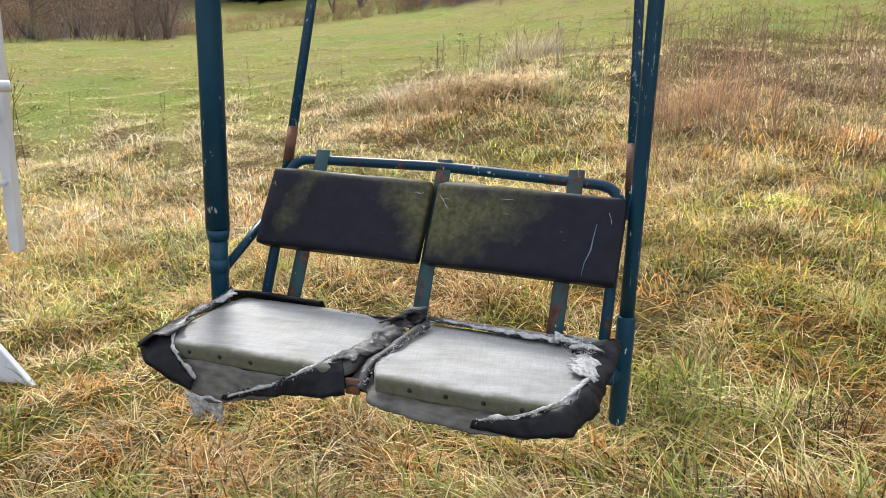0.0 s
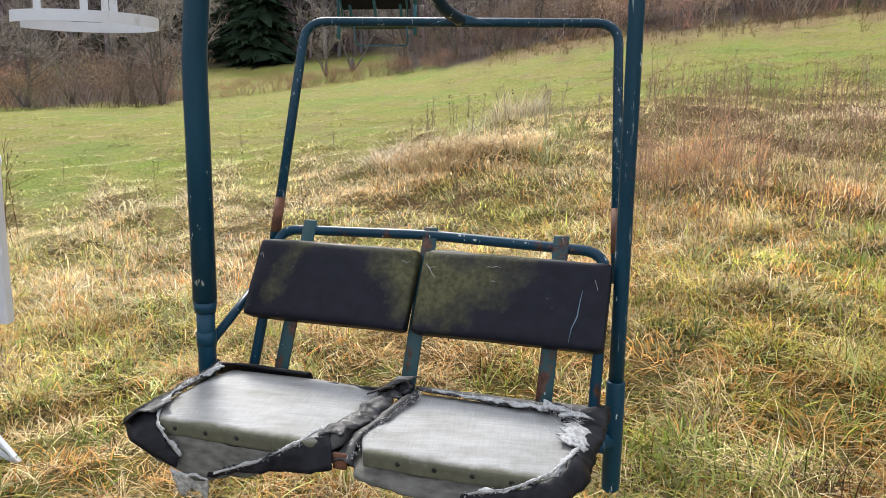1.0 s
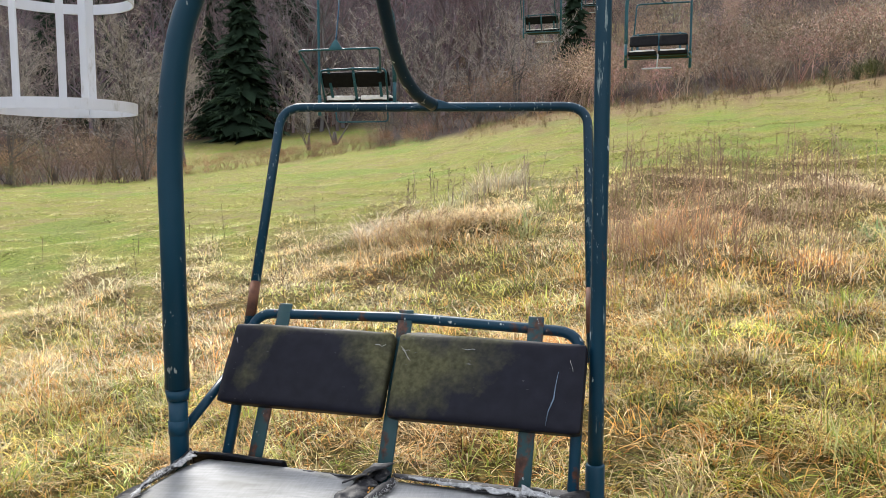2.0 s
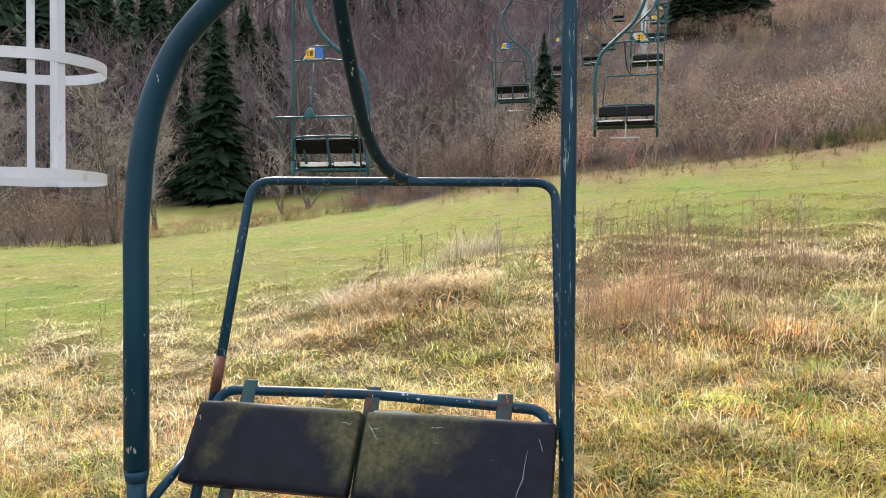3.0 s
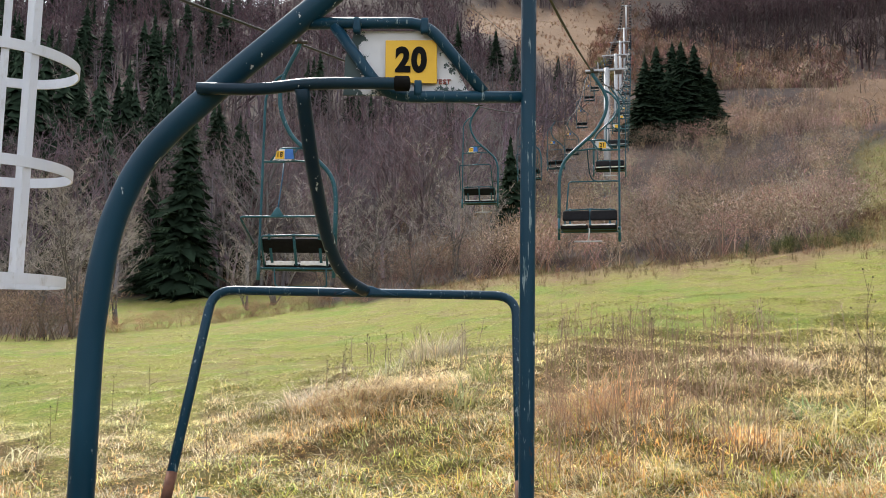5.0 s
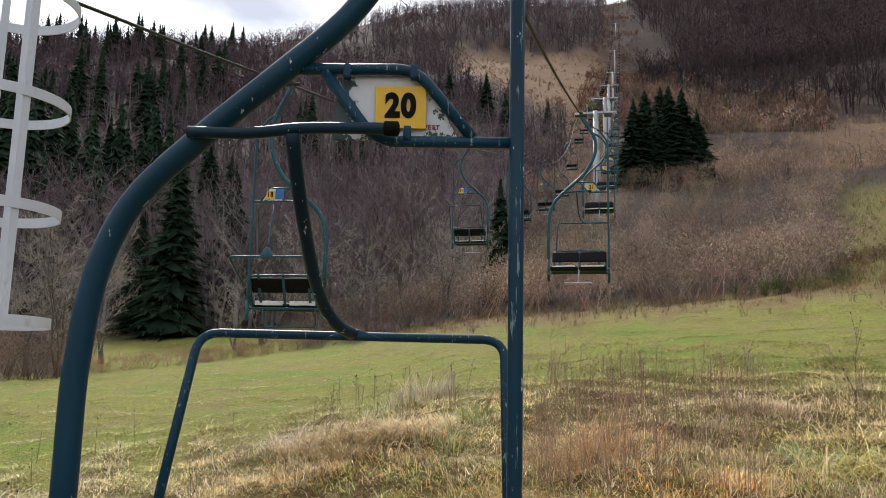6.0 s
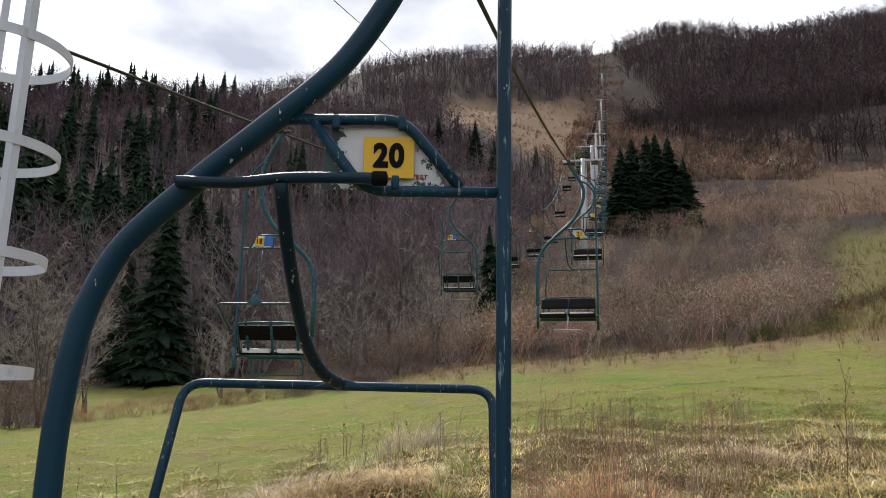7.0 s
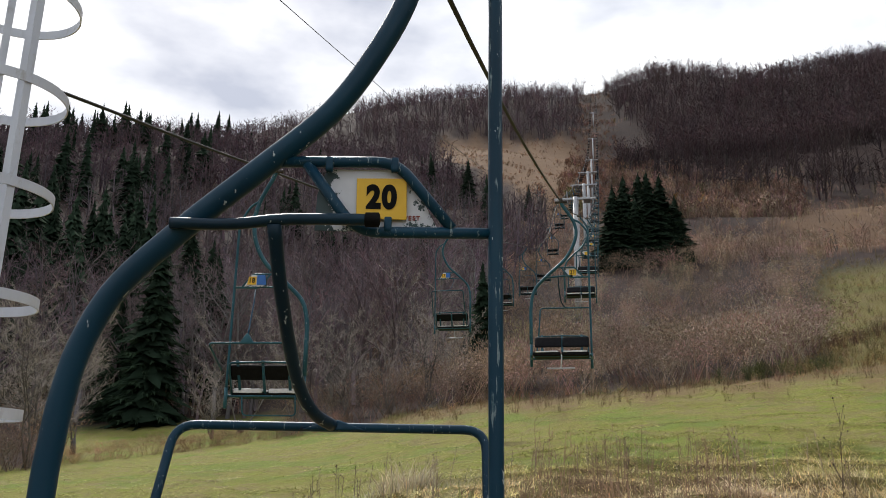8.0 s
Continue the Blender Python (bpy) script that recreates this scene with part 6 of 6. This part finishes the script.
def grass_colours(x, y, dry, rng):
    n = len(x)
    p = patchiness(x, y, 1.6, 0.4)
    d = np.hypot(x, y)
    greenish = rng.uniform(0, 1, n) < np.clip(0.54 * (p - 0.04) + (1 - dry) * 0.5, 0.10, 0.9)
    c = np.where(greenish[:, None], GREEN[rng.integers(0, 8, n)], STRAW[rng.integers(0, 8, n)])
    rust = smooth01(2, 3.2, x) * smooth01(5.5, 7.5, y) * (1 - smooth01(10.5, 12.5, y)) * (1 - smooth01(6, 8, x)) * 0.25
    c = c * (1 - rust[:, None]) + rust[:, None] * np.array([0.48, 0.33, 0.24]) * rng.uniform(0.5, 1.4, (n, 1))
    # Light put into the blade colours: darker close by, brightened mid-range against self-shadow.
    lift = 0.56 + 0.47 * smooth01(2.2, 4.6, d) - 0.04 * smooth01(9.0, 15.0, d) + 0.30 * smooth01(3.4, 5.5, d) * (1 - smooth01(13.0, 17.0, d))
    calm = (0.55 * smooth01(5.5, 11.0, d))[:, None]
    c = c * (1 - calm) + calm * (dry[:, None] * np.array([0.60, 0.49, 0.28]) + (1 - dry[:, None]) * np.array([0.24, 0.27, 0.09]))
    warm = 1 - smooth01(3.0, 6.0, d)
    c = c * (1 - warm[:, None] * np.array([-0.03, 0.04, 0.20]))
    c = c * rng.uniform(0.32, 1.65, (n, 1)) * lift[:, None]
    return c * np.minimum(1, 0.78 / np.maximum(c.max(1, keepdims=True), 1e-6))


def tuft_grass(name, cx, cy, rng, n, h0, h1, w0, w1, segs, label, spread_m=0.05, grow=0.012, lean_mean=0.8, tone=None, sp_h=None, own_part=0.7):
    """Blades in arching clumps round the given roots."""
    k = len(cx)
    d = np.hypot(cx, cy)
    clump_h = rng.uniform(0.55, 1.3, k) * (0.6 + 0.7 * patchiness(cx, cy, 1.1, 1.0)) if sp_h is None else sp_h
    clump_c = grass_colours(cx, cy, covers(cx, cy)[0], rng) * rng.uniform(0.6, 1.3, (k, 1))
    sweep = rng.uniform(0, math.tau, k)
    i = rng.integers(0, k, n)
    sp = spread_m + grow * d[i]
    ox, oy = rng.normal(0, 1, n), rng.normal(0, 1, n)
    x, y = cx[i] + ox * sp, cy[i] + oy * sp
    dry = covers(x, y)[0]
    h = rng.uniform(h0, h1, n) * clump_h[i] * (0.3 + 0.7 * dry)
    w = rng.uniform(w0, w1, n) * np.clip((d[i] / 4.5) ** 0.5, 1, 2.4)
    own = rng.uniform(0, 1, (n, 1)) < own_part
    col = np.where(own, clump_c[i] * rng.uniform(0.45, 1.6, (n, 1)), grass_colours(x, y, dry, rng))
    if tone is not None:
        col = col * 0.4 + 0.6 * np.array(tone) * rng.uniform(0.35, 1.6, (n, 1))
    lean = np.abs(rng.normal(lean_mean, 0.45, n)) + 0.3
    outward = np.arctan2(oy, ox) + rng.normal(0, 0.5, n)
    pick = rng.uniform(0, 1, n)
    turn = np.where(pick < 0.4, sweep[i] + rng.normal(0, 0.6, n), np.where(pick < 0.8, outward, rng.uniform(0, math.tau, n)))
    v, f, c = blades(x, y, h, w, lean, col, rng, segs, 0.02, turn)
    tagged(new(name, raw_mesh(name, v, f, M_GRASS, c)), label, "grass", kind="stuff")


def lawn(name, n, d0, d1, h0, h1, w0, w1, segs, tuft, label, seed, lean_mean=0.9, tone=None, bearing=(-36, 44), own=0.7, grow=0.011):
    rng = np.random.default_rng(seed)
    cx, cy, az, d = scatter(rng, max(1, n // tuft), bearing[0], bearing[1], d0, d1)
    tuft_grass(name, cx, cy, rng, n, h0, h1, w0, w1, segs, label, 0.035, grow, lean_mean, tone, None, own)


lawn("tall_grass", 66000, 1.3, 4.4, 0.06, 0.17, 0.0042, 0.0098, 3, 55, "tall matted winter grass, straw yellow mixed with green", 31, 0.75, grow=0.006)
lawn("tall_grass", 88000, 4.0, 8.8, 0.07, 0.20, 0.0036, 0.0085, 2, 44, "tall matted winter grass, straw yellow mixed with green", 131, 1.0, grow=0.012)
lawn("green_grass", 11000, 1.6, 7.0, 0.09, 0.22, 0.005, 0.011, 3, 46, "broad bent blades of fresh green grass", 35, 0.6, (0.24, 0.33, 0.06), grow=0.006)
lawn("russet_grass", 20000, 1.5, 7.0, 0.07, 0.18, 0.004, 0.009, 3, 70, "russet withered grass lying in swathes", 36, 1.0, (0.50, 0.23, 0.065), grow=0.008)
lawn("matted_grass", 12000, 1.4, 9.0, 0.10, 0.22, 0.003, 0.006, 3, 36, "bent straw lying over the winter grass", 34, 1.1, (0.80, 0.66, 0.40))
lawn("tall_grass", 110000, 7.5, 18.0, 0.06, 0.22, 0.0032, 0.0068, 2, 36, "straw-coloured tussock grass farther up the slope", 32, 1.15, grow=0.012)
lawn("meadow_grass", 120000, 12.0, 52.0, 0.10, 0.34, 0.005, 0.010, 1, 20, "short green meadow grass with dry tufts", 33, 1.1, (0.30, 0.33, 0.055), (-36, 44), 0.85)
lawn("surrounding_grass", 14000, 0.7, 10.0, 0.13, 0.34, 0.007, 0.013, 2, 14, "matted winter grass all round the chair", 37, 1.1, None, (44, 324))
lawn("meadow_tufts", 40000, 13.0, 52.0, 0.16, 0.5, 0.006, 0.011, 1, 30, "brown and dark green tufts standing in the meadow", 38, 1.6, (0.13, 0.12, 0.045), (-36, 44), 0.9, 0.012)
lawn("straw_tufts", 52000, 12.0, 52.0, 0.18, 0.5, 0.006, 0.011, 1, 34, "pale dry tufts standing in the meadow", 39, 1.6, (0.50, 0.42, 0.17), (-36, 44), 0.9, 0.014)


def polar(pairs):
    a = np.array(pairs, float)
    return a[:, 1] * np.sin(np.radians(a[:, 0])), a[:, 1] * np.cos(np.radians(a[:, 0]))


tr = np.random.default_rng(41)
def mound(pairs, n, h0, h1, tone, label, name="grass_tussock", spread_m=0.16, lean=1.2, w=0.011):
    tx, ty = polar(pairs)
    tuft_grass(name, tx, ty, tr, n // 4, h0 * 0.85, h1 * 0.9, w * 0.9, w * 2.0, 4, label, spread_m * 1.15, 0.004, lean, tone, tr.uniform(0.7, 1.1, len(tx)))


mound([(-3.3, 9.5), (-3.9, 9.7), (-2.8, 9.6)], 1500, 0.36, 0.62, (0.36, 0.31, 0.27), "grey-tan drooping tussock on the knoll", "grass_tussock", 0.13, 1.1, 0.006)
mound([(-0.3, 8.7), (0.5, 8.55), (0.2, 8.9)], 1500, 0.40, 0.66, (0.40, 0.26, 0.16), "brown drooping tussock on the knoll", "grass_tussock", 0.14, 1.0, 0.006)
mound([(1.6, 8.5), (2.7, 8.4), (3.8, 8.5), (2.2, 8.9), (5.0, 8.7), (6.2, 8.4)], 2600, 0.30, 0.52, (0.66, 0.49, 0.29), "tan drooping tussock on the knoll", "grass_tussock", 0.16, 1.4, 0.007)
mound([(5.4, 12.6), (6.0, 12.8), (6.8, 12.7), (4.9, 12.5)], 1500, 0.55, 0.95, (0.34, 0.30, 0.25), "grey weathered tussock on the crest of the knoll", "grey_tussock", 0.17, 0.5, 0.005)
mound([(3.0, 11.6), (2.0, 11.2), (7.8, 12.6), (8.8, 12.8), (3.8, 12.0)], 1300, 0.34, 0.66, (0.40, 0.36, 0.30), "grey weathered tussock on the crest of the knoll", "grey_tussock", 0.18, 0.6, 0.005)
mound([(9.7, 9.5), (7.8, 7.9), (9.0, 9.0)], 520, 0.34, 0.6, (0.22, 0.27, 0.10), "spiky green tussock among the straw", "green_tussock", 0.07, 0.5, 0.009)
mound([(15.8, 7.0), (16.8, 7.3), (18.4, 7.2), (17.4, 7.6), (19.4, 7.3)], 2600, 0.38, 0.66, (0.42, 0.25, 0.17), "reddish withered tussock among dead stalks", "grass_tussock", 0.19, 0.8, 0.005)
mound([(24.6, 8.5), (25.8, 8.8)], 800, 0.26, 0.46, (0.30, 0.21, 0.17), "dark reddish tussock among dead stalks", "grass_tussock", 0.17, 0.7, 0.005)
mound([(28.4, 9.8), (29.2, 9.9), (29.8, 9.7)], 1000, 0.36, 0.6, (0.46, 0.33, 0.25), "pinkish dry tussock on the knoll", "grass_tussock", 0.14, 1.1, 0.006)
mound([(30.7, 7.7), (31.3, 7.8)], 420, 0.2, 0.38, (0.15, 0.29, 0.13), "fresh blue-green tussock in the straw", "green_tussock", 0.10, 0.7, 0.008)
mound([(33.0, 7.2), (34.2, 7.5), (35.4, 7.2), (33.6, 8.4), (36.0, 8.6)], 1600, 0.34, 0.6, (0.50, 0.44, 0.20), "arching yellow-green tussock on the bank", "grass_tussock", 0.17, 1.3, 0.007)
mound([(-17.5, 9.0), (-19.0, 9.4), (-21.0, 9.0), (-15.0, 11.4)], 1300, 0.28, 0.5, (0.46, 0.37, 0.25), "pale brown tussock beside the meadow", "grass_tussock", 0.17, 1.1, 0.006)


# ---- dead weeds ----
def weeds(name, xs, ys, h0, h1, tone, label, seed, heads=True, arms=5, w=0.0028):
    """Upright dead stalks with side stems and dark seed heads."""
    rng = np.random.default_rng(seed)
    pile = Pile()
    zs = height(xs, ys)
    tone = np.array(tone)
    for x, y, z in zip(xs, ys, zs):
        h = rng.uniform(h0, h1)
        ww = w * max(1.0, math.hypot(x, y) / 7)
        base = np.array([x, y, z - 0.03])
        top = base + np.array([rng.normal(0, 0.09) * h, rng.normal(0, 0.09) * h, h])
        col = tone * rng.uniform(0.6, 1.4)
        v, f = prism(base, top, ww, ww * 0.4)
        pile.add(v, f, np.tile(col, (len(v), 1)))
        ends = [top]
        for _ in range(arms):
            s = rng.uniform(0.4, 0.95)
            p = base + (top - base) * s
            e = p + np.array([rng.normal(0, 0.16), rng.normal(0, 0.16), rng.uniform(0.1, 0.3)]) * h * 0.6
            v, f = prism(p, e, ww * 0.6, ww * 0.3)
            pile.add(v, f, np.tile(col, (len(v), 1)))
            ends.append(e)
        if heads and rng.uniform() < 0.45:
            for e in ends:
                r = rng.uniform(0.004, 0.008) * max(1.0, math.hypot(x, y) / 11)
                v, f = prism(e - [0, 0, r], e + [0, 0, r], r, r * 0.7, 5)
                v = np.concatenate([v, [e + [0, 0, r * 1.5]]])
                f = np.concatenate([f, [[5 + k, 5 + (k + 1) % 5, 10] for k in range(5)]])
                pile.add(v, f, np.tile(np.array([0.035, 0.024, 0.018]) * rng.uniform(0.7, 1.5), (len(v), 1)))
    v, f, c = pile.arrays()
    return tagged(new(name, raw_mesh(name, v, f, M_TWIG, c)), label, "weeds", kind="stuff")


wr = np.random.default_rng(51)
wx, wy, _, _ = scatter(wr, 340, 13.5, 29, 5.4, 11)
weeds("dead_weeds", wx, wy, 0.35, 0.80, (0.25, 0.165, 0.115), "thicket of thin reddish-brown dead stalks", 52, False, 6, 0.0026)
wx, wy, _, _ = scatter(wr, 80, -2, 36, 9.5, 15)
weeds("dead_weeds", wx, wy, 0.35, 0.65, (0.26, 0.20, 0.15), "dead weed stalks with dark seed heads along the knoll", 53, True, 4, 0.004)
wx, wy, _, _ = scatter(wr, 16, -30, -4, 6, 13)
weeds("dead_weeds", wx, wy, 0.3, 0.65, (0.20, 0.14, 0.09), "scattered thin dead stalks in the grass", 54, True, 3)


def single_weed(x, y, h, tone, label, seed, arms):
    ob = weeds("dead_weed", np.array([x]), np.array([y]), h, h, tone, label, seed, True, arms, 0.004)
    ob["kind"] = "thing"
    ob["category"] = "weed"
    return ob


single_weed(4.25, 6.3, 1.15, (0.09, 0.065, 0.05), "tall dead dock stalk with dark seed clusters", 61, 16)
single_weed(-3.95, 7.3, 0.95, (0.12, 0.05, 0.035), "bare briar stem with red hips", 62, 9)
single_weed(-4.15, 7.5, 0.9, (0.12, 0.05, 0.035), "bare briar stem with red hips", 63, 9)
single_weed(-4.05, 7.6, 1.0, (0.12, 0.05, 0.035), "bare briar stem with red hips", 64, 8)
single_weed(-2.3, 6.2, 0.6, (0.14, 0.09, 0.06), "thin dead stalk with brown seed head", 65, 4)
single_weed(-1.05, 6.3, 0.55, (0.10, 0.06, 0.04), "thin dead stalk with dark drooping seed head", 66, 3)
